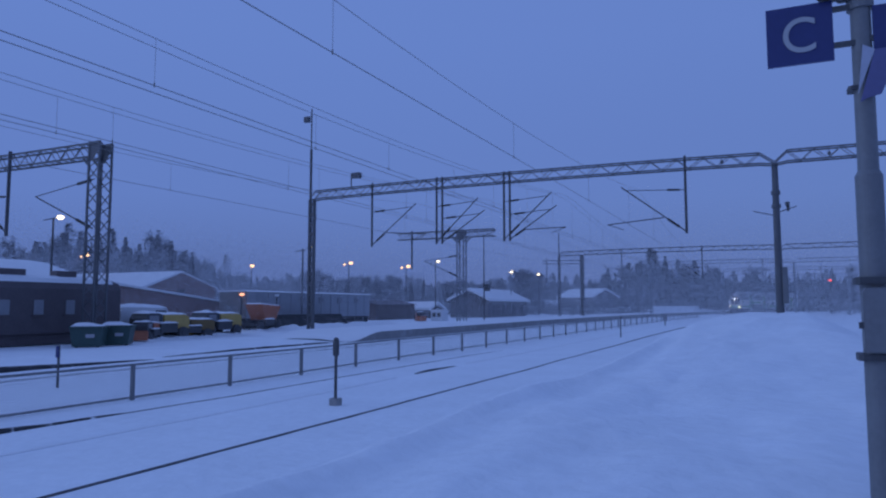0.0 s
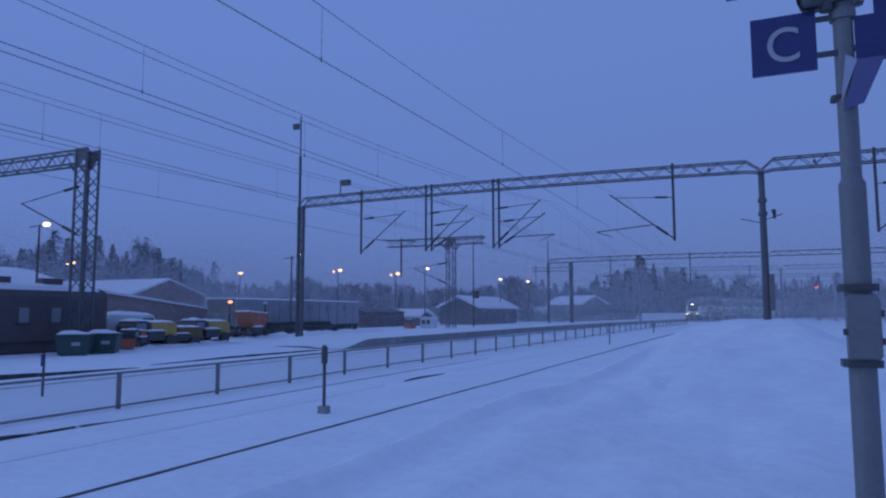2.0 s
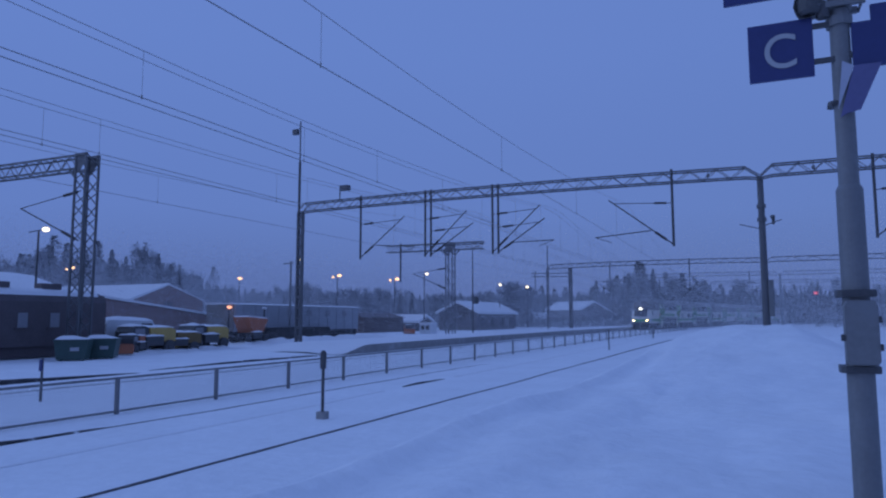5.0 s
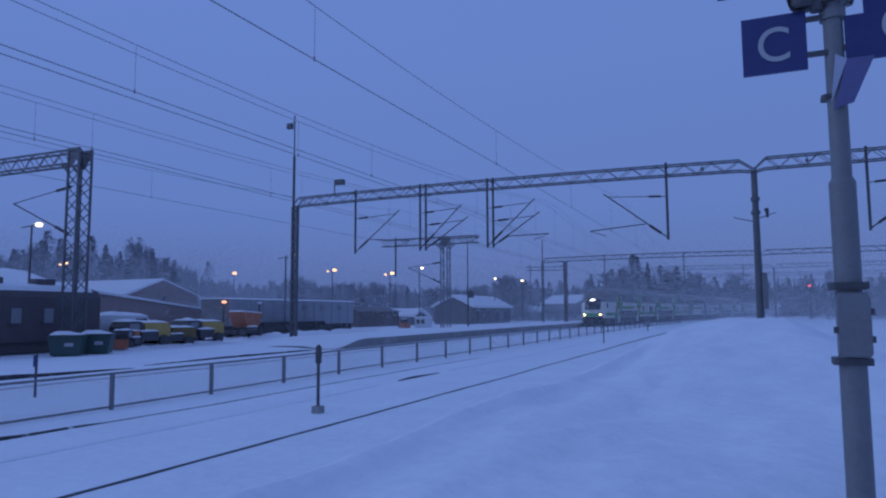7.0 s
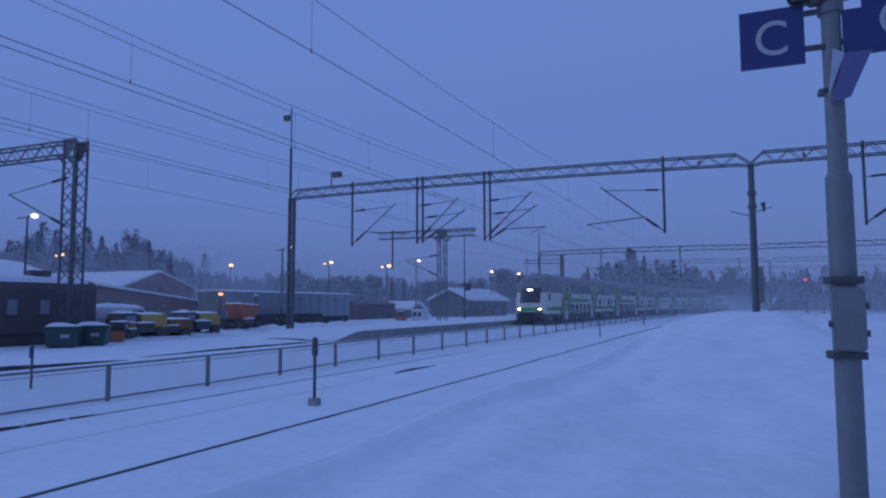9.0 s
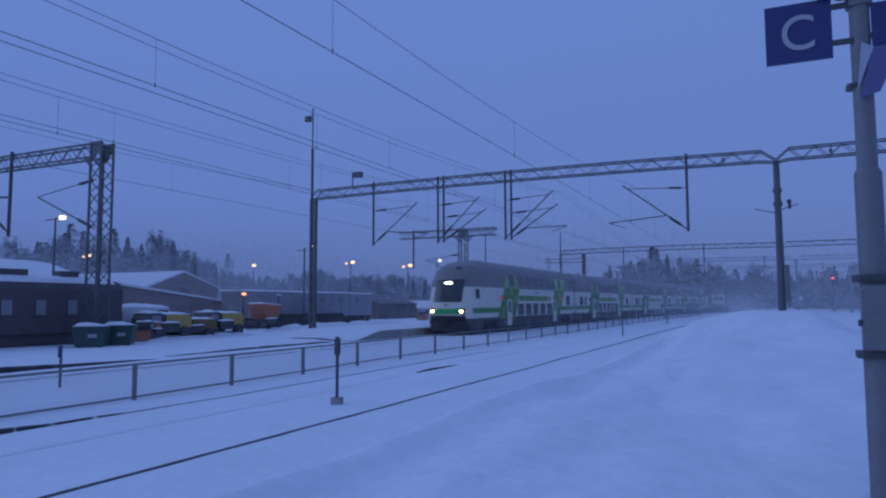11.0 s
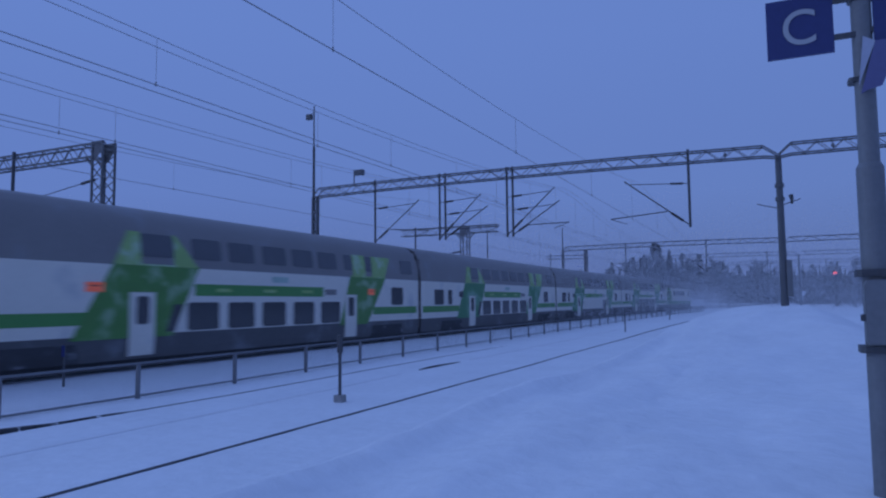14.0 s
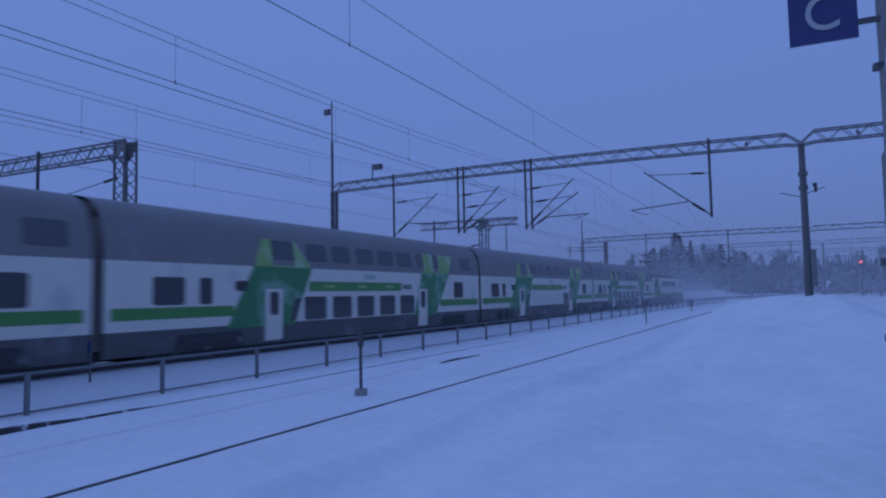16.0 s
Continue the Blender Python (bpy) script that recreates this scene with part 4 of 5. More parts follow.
# ------------------------------------------------------------------ the yard: wagons, buildings, machines
def wagon(x, y0, y1, top):
    w = thing("old_coach", "dark brown old railway coach with a snow-laden rounded roof", "railway coach")
    sec = [(-1.5, 0.7), (1.5, 0.7), (1.5, top - 0.5), (1.3, top - 0.15), (0.8, top), (-0.8, top), (-1.3, top - 0.15), (-1.5, top - 0.5)]
    part("body", Shape().prism([(x + a, b) for a, b in sec], y0, y1, "y"), WAGON, w)
    part("underframe", Shape().box(x - 1.3, x + 1.3, y0 + 0.3, y1 - 0.3, 0.15, 0.72), WAGON, w)
    part("roof_snow", Shape().prism([(x + a, b) for a, b in [(-1.5, top - 0.25), (1.36, top - 0.2), (1.25, top), (0.8, top + 0.16), (-0.8, top + 0.2), (-1.4, top)]], y0 - 0.05, y1 - 0.4, "y"), SNOW, w)
    y = y1 - 2.95
    while y > y0 + 1:
        wi = part("window", Shape().box(x + 1.49, x + 1.53, y - 0.24, y + 0.24, 1.6, 2.3), PALEGLASS, w)
        part("sill", Shape().box(x + 1.49, x + 1.56, y - 0.36, y + 0.36, 1.52, 1.6), WAGON, wi)
        y -= 1.65
    for y, k in ((y1 - 5.6, 0.75), (y1 - 2.7, 0.55)):
        part("roof_vent", Shape().box(x + 0.2, x + 0.9, y - k, y + k, top + 0.1, top + 0.42, 0.08), WAGON, w)
    for y in (y1 - 3.5, y1 - 1.5):
        for e in (-1, 1):
            part("wheel", Shape().tube((x + e * 0.7, y, 0.45), (x + e * 0.84, y, 0.45), 0.45, n=16), RAILST, w)
    return w


wagon(-32.8, 1.0, 26.3, 3.35)

# a low brick shed whose gable slopes down, and a brick house behind it
shed = thing("brick_shed", "low red-brown brick shed with a snowy sloping roof edge", "shed")
part("wall", Shape().prism([(35.0, 0.0), (48.3, 0.0), (48.3, 2.3), (35.0, 3.75)], -52.0, -44.0, "x"), BRICK, shed)
part("roof", Shape().prism([(35.0, 3.77), (48.6, 2.29), (48.6, 2.44), (35.0, 3.95)], -52.2, -43.8, "x"), SNOW, shed)
goods = thing("goods_shed", "broad shed with a thick white snow roof behind the wagons", "shed")
part("wall", Shape().box(-60.0, -45.0, 12.0, 34.8, 0.0, 3.6), BRICK, goods)
part("roof", Shape().prism([(-44.6, 3.5), (-44.6, 3.85), (-50.0, 5.35), (-52.0, 5.6), (-60.0, 3.9), (-60.0, 3.5)], 11.5, 35.2, "y"), SNOW, goods)
hse = thing("brick_house", "red-brown brick building with a snow-covered gable roof", "house")
part("wall", Shape().prism([(52.8, 0.0), (64.0, 0.0), (64.0, 4.2), (58.6, 5.85), (52.8, 3.7)], -78.0, -60.0, "x"), BRICK, hse)
part("roof", Shape().prism([(51.8, 3.4), (58.6, 5.86), (64.4, 4.1), (64.4, 4.16), (58.6, 6.05), (51.8, 3.72)], -78.5, -59.9, "x"), SNOW, hse)
part("gable_window", Shape().box(-60.03, -59.95, 58.0, 59.2, 3.2, 4.0), WAGON, hse)

# grey sheet-metal carriage hall with dark flat wagons before it
hall = thing("grey_freight_coach", "pale grey sheet-clad freight coach on a dark underframe", "railway coach")
part("body", Shape().box(-41.0, -38.0, 44.2, 63.5, 1.0, 3.2, 0.1), CARGREY, hall)
part("end_wall", Shape().box(-40.9, -38.1, 44.1, 44.2, 1.0, 3.15), T_GREY, hall)
part("roof", Shape().prism([(-41.2, 3.2), (-37.9, 3.2), (-38.3, 3.32), (-40.9, 3.32)], 44.0, 63.7, "y"), SNOW, hall)
for i in range(12):
    part("rib", Shape().box(-38.02, -37.95, 45.2 + i * 1.55, 45.3 + i * 1.55, 1.05, 3.15), CARGREY, hall)
for y in (51.4, 54.5, 57.6, 60.7):
    part("window", Shape().box(-38.02, -37.93, y - 0.35, y + 0.35, 2.3, 2.85), PALEGLASS, hall)
part("underframe", Shape().box(-40.5, -38.1, 44.5, 63.2, 0.2, 1.0), T_BLACK, hall)
flat = thing("flat_wagon", "dark low flat wagon under snow", "wagon")
part("deck", Shape().box(-37.6, -35.0, 44.5, 56.5, 0.45, 0.95, 0.05), T_BLACK, flat)
part("load", Shape().box(-37.3, -35.3, 45.0, 54.0, 0.95, 1.3, 0.1), T_BLACK, flat)
for y in (46.0, 47.8, 53.2, 55.0):
    part("wheel", Shape().tube((-35.6, y, 0.55), (-35.45, y, 0.55), 0.4, n=14), RAILST, flat)


def snow_cap(x0, x1, y0, y1, z, k, seed, n=9):
    """A lumpy pillow of snow on a flat top."""
    rows = []
    for j in range(n):
        v = 2 * j / (n - 1) - 1
        row = []
        for i in range(n):
            u = 2 * i / (n - 1) - 1
            full = max(0.0, (1 - u ** 4) * (1 - v ** 4)) ** 0.6
            x, y = x0 + (x1 - x0) * (u + 1) / 2, y0 + (y1 - y0) * (v + 1) / 2
            row.append((x + 0.04 * noise.noise((seed, y * 2, 1)), y + 0.05 * noise.noise((x * 2, seed, 2)), z - 0.02 + k * full * (0.75 + 0.8 * noise.noise((x * 1.7 + seed, y * 1.5, 3)))))
        rows.append(row)
    return Shape().grid(rows)


def rubbish_bin(x, y, w):
    b = thing("waste_container", "dark green steel waste container with snow on its lid", "container", pose(x, y, height(x, y) - 0.05), group="waste containers")
    part("body", Shape().prism([(-w / 2 + 0.12, 0.1), (w / 2 - 0.12, 0.1), (w / 2, 0.95), (-w / 2, 0.95)], -0.55, 0.55, "y"), BIN, b)
    part("lid", Shape().box(-w / 2 - 0.04, w / 2 + 0.04, -0.6, 0.6, 0.95, 1.02, 0.03), BIN, b)
    part("snow_cap", snow_cap(-w / 2, w / 2, -0.58, 0.58, 1.02, 0.16, x), SNOW, b, smooth=True)
    part("label_plate", Shape().box(0.0, 0.36, -0.62, -0.5, 0.5, 0.66), SIGNWHITE, b)
    for e in (-1, 1):
        part("wheel", Shape().tube((e * (w / 2 - 0.2), -0.3, 0.08), (e * (w / 2 - 0.3), -0.3, 0.08), 0.09, n=10), TYRE, b)
    b.rotation_euler.z = radians(38)
    return b


rubbish_bin(-28.5, 22.3, 1.4)
rubbish_bin(-28.6, 23.95, 1.4)

van = thing("van", "white van thickly covered in snow", "van", pose(-33.4, 29.6, 0.15))
part("body", Shape().prism([(-2.2, 0.35), (2.2, 0.35), (2.2, 1.0), (1.5, 1.15), (1.0, 1.75), (-2.0, 1.8), (-2.2, 1.6)], -0.9, 0.9, "x"), WHITEPAINT, van)
part("window", Shape().prism([(0.2, 1.15), (1.25, 1.15), (0.95, 1.6), (0.2, 1.6)], 0.9, 0.92, "x"), T_GLASS, van)
part("snow_cap", snow_cap(-0.88, 0.88, -2.1, 1.1, 1.78, 0.26, 3.0), SNOW, van, smooth=True)
for y in (-1.4, 1.4):
    for e in (-0.9, 0.75):
        part("wheel", Shape().tube((e, y, 0.33), (e + 0.18, y, 0.33), 0.33, n=14), TYRE, van)


def machine(x, y, col, rz, label, hopper=False):
    m = thing("snow_machine", label, "work machine", pose(x, y, height(x, y), 0, 0, rz), group="yard machines")
    part("chassis", Shape().box(-0.7, 0.7, -1.7, 1.7, 0.4, 0.65, 0.05), T_BLACK, m)
    if hopper:
        part("hopper", Shape().prism([(-0.55, 0.9), (0.75, 0.9), (1.45, 1.95), (-1.3, 2.1)], -0.85, 0.85, "x"), col, m)
        part("rim_snow", Shape().prism([(-1.25, 2.06), (1.4, 1.92), (1.3, 2.06), (-1.1, 2.2)], -0.8, 0.8, "x"), SNOW, m)
    else:
        part("hood", Shape().prism([(-0.2, 0.62), (1.65, 0.62), (1.65, 1.25), (1.3, 1.42), (-0.2, 1.42)], -0.72, 0.72, "x"), col, m)
        part("cab", Shape().prism([(-1.4, 0.62), (-0.25, 0.62), (-0.25, 1.4), (-0.55, 1.5), (-1.2, 1.5), (-1.4, 1.2)], -0.65, 0.65, "x"), DARKSTEEL, m)
        part("side_window", Shape().box(0.65, 0.67, -1.2, -0.55, 1.0, 1.36), PALEGLASS, m)
        part("snow_cap", snow_cap(-0.74, 0.74, -0.2, 1.5, 1.42, 0.17, x), SNOW, m, smooth=True)
        part("snow_cap", snow_cap(-0.66, 0.66, -1.3, -0.45, 1.5, 0.17, y), SNOW, m, smooth=True)
        part("blade", Shape().prism([(-2.15, 0.15), (-2.0, 0.12), (-1.85, 0.5), (-2.0, 0.85)], -0.95, 0.95, "x"), col, m)
    part("tool_box", Shape().box(0.66, 0.95, -0.65, 0.6, 0.42, 0.95, 0.04), DARKSTEEL, m)
    part("snow_cap", snow_cap(0.62, 0.98, -0.7, 0.65, 0.95, 0.14, x + y), SNOW, m, smooth=True)
    part("drift", snow_cap(-1.2, 1.35, -2.0, 2.0, 0.0, 0.34, x - y), SNOW, m, smooth=True)
    for yy in (-1.15, 1.1):
        for e in (-1, 1):
            part("wheel", Shape().tube((e * 0.62, yy, 0.36), (e * 0.9, yy, 0.36), 0.36, n=14).tube((e * 0.9, yy, 0.36), (e * 0.93, yy, 0.36), 0.18, n=10), TYRE, m)
    return m


machine(-31.2, 28.8, YELLOW, 0, "yellow loader with a black cab under snow")
small = machine(-30.5, 27.4, ORANGE, 25, "small orange machine half buried in snow")
small.scale = (0.62, 0.62, 0.7)
machine(-31.6, 33.7, YELLOW, 0, "yellow loader with a snow-capped hood")
trailer = machine(-31.0, 31.1, material("faded_yellow", (0.2, 0.13, 0.05), 0.6), -30, "dark faded-yellow trailer machine in the snow")
trailer.scale = (0.75, 0.75, 0.78)
hopper_wagon = machine(-34.4, 41.7, ORANGE, 0, "orange hopper wagon heaped with snow", True)
hopper_wagon.scale = (0.85, 0.85, 0.97)
loader = machine(-37.8, 75.0, ORANGE, 30, "small orange loader standing beside a white van")
loader.scale = (0.7, 0.7, 0.75)

bank = Shape()
rows = []
for i in range(61):
    y = 23.5 + i * 0.33
    c = -30.1 - 0.05 * (y - 24) + 0.5 * noise.noise((y * 0.25, 3, 1))
    k = max(0.03, 0.12 + 0.22 * noise.noise((y * 0.6, 1, 4)))
    rows.append([(c + u * 0.85, y, height(c + u * 0.85, y) - 0.03 + k * math.exp(-3.2 * u * u) - (0.06 if abs(u) > 0.9 else 0)) for u in (-1, -0.7, -0.45, -0.2, 0, 0.2, 0.45, 0.7, 1)])
rows2 = []
for i in range(70):
    y = 40.5 + i * 0.33
    c = -33.4 - 0.04 * (y - 40) + 0.4 * noise.noise((y * 0.2, 9, 1))
    k = max(0.05, (0.42 + 0.4 * noise.noise((y * 0.45, 2, 7)) + 0.16 * noise.noise((y * 1.7, 5, 3))) * smooth(40, 44, y) * (1 - smooth(59, 63, y)))
    rows2.append([(c + u * 1.5, y, height(c + u * 1.5, y) - 0.03 + k * math.exp(-3.2 * u * u) + 0.05 * noise.noise((u * 3, y * 1.4, 8)) * (1 - abs(u)) - (0.06 if abs(u) > 0.9 else 0)) for u in (-1, -0.7, -0.45, -0.2, 0, 0.2, 0.45, 0.7, 1)])
tagged(part("snow_bank", Shape().grid(rows2), SNOW, smooth=True), "lumpy snow bank heaped along the grey coach", "snow bank", kind="stuff")
tagged(part("snow_bank", bank.grid(rows), SNOW, smooth=True), "low ploughed snow bank along the parked machines", "snow bank", kind="stuff")

hut = thing("hut", "small white cabin with dark panes beside the platform", "hut", pose(-36.6, 78.0, 0.1))
part("wall", Shape().box(-0.75, 0.75, -0.9, 0.9, 0, 1.3), WHITEPAINT, hut)
part("roof", Shape().box(-0.85, 0.85, -1.0, 1.0, 1.3, 1.48, 0.08), SNOW, hut)
for a, b in ((-0.55, -0.1), (0.1, 0.55)):
    part("window", Shape().box(a, b, -0.93, -0.89, 0.6, 1.1), T_DARK, hut)


def house(x, y, w, l, wall, ridge, rz, col, label):
    h = thing("house", label, "house", pose(x, y, height(x, y) - 0.5, 0, 0, rz), group="far houses")
    part("wall", Shape().prism([(-w / 2, 0), (w / 2, 0), (w / 2, wall), (0, ridge - 0.1), (-w / 2, wall)], -l / 2, l / 2, "y"), col, h)
    part("roof", Shape().prism([(-w / 2 - 0.5, wall - 0.2), (0, ridge), (w / 2 + 0.5, wall - 0.2), (w / 2 + 0.5, wall + 0.15), (0, ridge + 0.4), (-w / 2 - 0.5, wall + 0.15)], -l / 2 - 0.5, l / 2 + 0.5, "y"), SNOW, h)
    k = int(l / 4)
    for i in range(k):
        yy = -l / 2 + l * (i + 0.5) / k
        wi = part("window", Shape().box(w / 2, w / 2 + 0.05, yy - 0.6, yy + 0.6, wall * 0.4, wall * 0.8), T_UPGLASS, h)
        part("window_frame", Shape().box(w / 2, w / 2 + 0.08, yy - 0.7, yy + 0.7, wall * 0.8, wall * 0.8 + 0.1), WHITEPAINT, wi)
    return h


house(-41.8, 109.5, 6.4, 19, 3.2, 4.75, 0, WALLGREY, "long grey-walled building with a snowy roof beyond the yard")
house(-46.0, 200.0, 11, 13, 3.5, 5.6, 62, WALLGREY, "low long building with a white snow roof")
house(-47.2, 94.0, 3.2, 5.5, 1.9, 2.6, 80, WALLGREY, "small low shed with a white snow roof")
brown = thing("brown_shed", "low dark brown shed behind the yard", "shed", pose(-48.0, 83.0, 0.0))
part("wall", Shape().box(-2.5, 2.5, -5.5, 5.5, 0.0, 2.3), BOARDS, brown)
part("roof", Shape().prism([(-2.9, 2.2), (2.9, 2.2), (0.0, 2.9)], -5.8, 5.8, "y"), WAGON, brown)


# ------------------------------------------------------------------ lamps of the yard
def street_lamp(x, y, h, mat, arm=0.0, size=0.3, double=False, label="tall slim lamp post with a glowing head"):
    g = height(x, y)
    s = thing("street_lamp", label, "street lamp", pose(x, y, g), group="yard lamps")
    part("post", Shape().tube((0, 0, -0.1), (0, 0, h - g), 0.09, 0.06), DARKSTEEL, s)
    part("arm", Shape().bar((-abs(arm) - 0.3, 0, h - g - 0.1), (abs(arm) + 0.1, 0, h - g + 0.02), 0.06), DARKSTEEL, s)
    part("lamp_head", Shape().ball((arm, 0, h - g), size, size, size * 0.62), mat, s)
    if double:
        part("lamp_head", Shape().ball((-arm - 0.35, 0, h - g - 0.15), size * 0.55, size * 0.55, size * 0.4), mat, s)
    return s


street_lamp(-43.6, 31.0, 8.0, L_WARM, 0.7, 0.24)
street_lamp(-71.9, 55.3, 8.0, L_ORANGE, 0.3, 0.26, True)
street_lamp(-68.6, 80.5, 8.0, L_ORANGE, 0.1, 0.34)
street_lamp(-52.0, 81.1, 8.0, L_ORANGE, 0.35, 0.3, True)
street_lamp(-48.6, 91.7, 8.0, L_ORANGE, 0.4, 0.34, True)
street_lamp(-39.6, 83.1, 8.0, L_WARM, 0.4, 0.24)
street_lamp(-40.0, 114.8, 8.0, L_WARM, 0.1, 0.28)
street_lamp(-38.1, 125.2, 8.0, L_WARM, 0.0, 0.32)
street_lamp(-38.05, 43.5, 2.95, L_AMBER, 0.05, 0.2)
street_lamp(-41.6, 57.6, 8.0, L_WARM, 0.1, 0.14)
mast_ = thing("slim_mast", "thin bare mast beyond the island platform", "mast", pose(-26.7, 68.0, 0.2))
part("shaft", Shape().tube((0, 0, 0), (0, 0, 9.5), 0.09, 0.05), DARKSTEEL, mast_)
part("box", Shape().box(0.1, 0.6, -0.2, 0.2, 3.4, 4.1), DARKSTEEL, mast_)

post_ = thing("short_lamp_post", "short grey lamp post with an unlit pale head", "lamp post", pose(-36.9, 46.5, 0.2))
part("post", Shape().tube((0, 0, -0.1), (0, 0, 2.6), 0.06), DARKSTEEL, post_)
part("lamp_head", Shape().ball((0, 0, 2.7), 0.2, 0.2, 0.12), WHITEPAINT, post_)
yard_mast = thing("slim_mast", "dark mast with a short crossarm beside the portal leg", "mast", pose(-36.9, 50.0, 0.2))
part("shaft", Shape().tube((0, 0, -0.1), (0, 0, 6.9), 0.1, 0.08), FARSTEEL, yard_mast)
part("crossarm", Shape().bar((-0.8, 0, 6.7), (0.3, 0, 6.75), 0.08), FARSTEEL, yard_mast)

sig = thing("railway_signal", "distant railway signal showing red", "signal", pose(13.7, 172.0, climb(172)))
part("post", Shape().tube((0, 0, 0), (0, 0, 7.5), 0.12), DARKSTEEL, sig)
part("head", Shape().box(-0.45, 0.45, 0.0, 0.3, 6.6, 8.0, 0.1), DARKSTEEL, sig)
part("red_light", Shape().ball((0, -0.05, 7.28), 0.42, 0.1, 0.26), L_RED, sig)


# ------------------------------------------------------------------ trees
rnd = random.Random(5)


def spruce(h, r):
    tr, cr = Shape(), Shape()
    tr.tube((0, 0, -0.3), (0, 0, h * 0.97), 0.02 * h, 0.01, 7)
    n = int(h * 4.2)
    for i in range(n):
        z = h * (0.1 + 0.9 * i / n)
        reach = r * (1 - (z / h)) ** 0.8 * rnd.uniform(0.55, 1.15) + 0.1
        for k in range(11):
            a = rnd.uniform(0, 2 * math.pi)
            d = Vector((math.cos(a), math.sin(a), 0))
            s = Vector((-d.y, d.x, 0))
            for q in range(3):
                u0, u1 = reach * q / 3, reach * (q + 1) / 3 * rnd.uniform(0.9, 1.2)
                wd = reach * 0.11 * rnd.uniform(0.6, 1.2)
                p0 = d * u0 + Vector((0, 0, z - u0 * 0.35))
                p1 = d * u1 + Vector((0, 0, z - u1 * 0.45 - 0.05))
                cr.add([p0 + s * wd * 0.4, p1 + s * wd + Vector((0, 0, -0.2)), p1 + d * 0.15, p1 - s * wd + Vector((0, 0, -0.2)), p0 - s * wd * 0.4], [(0, 1, 2), (0, 2, 3), (0, 3, 4)])
    return tr, cr


def pine(h, r):
    """A tall crown with a rounded head of many short sprays."""
    tr, cr = Shape(), Shape()
    tr.tube((0, 0, -0.3), (0, 0, h * 0.95), 0.018 * h, 0.02, 7)
    lobes = [(rnd.uniform(0, 6.28), rnd.uniform(0.25, 0.9), rnd.uniform(0.2, 0.45)) for _ in range(7)]
    for i in range(1500):
        u = 0.12 + 0.88 * rnd.random() ** 0.85
        a = rnd.uniform(0, 2 * math.pi)
        full = (1 - u ** 2.6) ** 0.75 * (0.7 + 0.3 * min(1.0, u / 0.35))
        lump = 1 + sum(k * math.cos(a - b) * math.exp(-((u - c) / 0.12) ** 2) for b, c, k in lobes)
        rr = r * max(0.12, full * lump) * rnd.random() ** 0.45
        c = Vector((rr * math.cos(a), rr * math.sin(a), h * u - 0.12 * rr))
        d = Vector((math.cos(a), math.sin(a), rnd.uniform(-0.5, 0.5))).normalized()
        s = Vector((-d.y, d.x, rnd.uniform(-0.4, 0.4))).normalized()
        l, w = rnd.uniform(0.25, 0.55), rnd.uniform(0.08, 0.2)
        cr.add([c - d * l * 0.4, c + s * w, c + d * l, c - s * w], [(0, 1, 2, 3)])
    return tr, cr


def birch(h, r):
    tr, cr = Shape(), Shape()
    tr.tube((0, 0, -0.3), (0, 0, h * 0.55), 0.014 * h, 0.008 * h, 7).tube((0, 0, h * 0.55), (0.02 * h, 0, h), 0.008 * h, 0.01, 6)
    for i in range(26):
        z = h * rnd.uniform(0.25, 0.92)
        a = rnd.uniform(0, 2 * math.pi)
        d = Vector((math.cos(a), math.sin(a), rnd.uniform(0.5, 1.1))).normalized()
        ln = r * rnd.uniform(0.6, 1.15) * (1.1 - abs(z / h - 0.55))
        p, q = Vector((0, 0, z)), Vector((0, 0, z)) + d * ln
        tr.tube(p, q, 0.004 * h, 0.008, 5)
        for k in range(70):
            c = p.lerp(q, rnd.uniform(0.25, 1.08)) + Vector((rnd.gauss(0, 0.3), rnd.gauss(0, 0.3), rnd.gauss(0, 0.35)))
            t = Vector((rnd.gauss(0, 1), rnd.gauss(0, 1), rnd.gauss(0.2, 0.8))).normalized()
            s = t.cross(Vector((rnd.gauss(0, 1), rnd.gauss(0, 1), rnd.gauss(0, 1)))).normalized()
            w, l = rnd.uniform(0.03, 0.08), rnd.uniform(0.25, 0.7)
            cr.add([c - s * w, c + s * w, c + t * l + s * w * 0.4, c + t * l - s * w * 0.4], [(0, 1, 2, 3)])
    return tr, cr


protos = []
for kind, h, r in (("s", 14, 2.4), ("p", 12, 2.5), ("b", 12, 3.2), ("b", 9, 2.8), ("p", 16, 2.9)):
    t_, c_ = {"s": spruce, "p": pine, "b": birch}[kind](h, r)
    name = {"s": "spruce_tree", "p": "pine_tree", "b": "birch_tree"}[kind]
    label = {"s": "snow-dusted dark spruce at the edge of the woods", "p": "tall frosted pine with a rounded crown", "b": "bare birch with hoar-frosted twigs"}[kind]
    ob = thing(name, label, "tree", pose(-150, 140 + len(protos) * 6, 0), group="trees beyond the yard")
    part("trunk", t_, BARK, ob)
    part("crown", c_, FROST2 if kind == "b" else FROST, ob)
    ob.location.z = height(*ob.location.xy)
    protos.append((ob, h))


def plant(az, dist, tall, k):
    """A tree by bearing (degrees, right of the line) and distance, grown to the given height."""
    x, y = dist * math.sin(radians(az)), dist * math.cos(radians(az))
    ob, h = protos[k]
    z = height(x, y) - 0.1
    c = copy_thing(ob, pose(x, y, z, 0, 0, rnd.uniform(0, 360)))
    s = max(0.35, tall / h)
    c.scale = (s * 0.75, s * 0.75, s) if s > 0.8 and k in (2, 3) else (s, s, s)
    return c


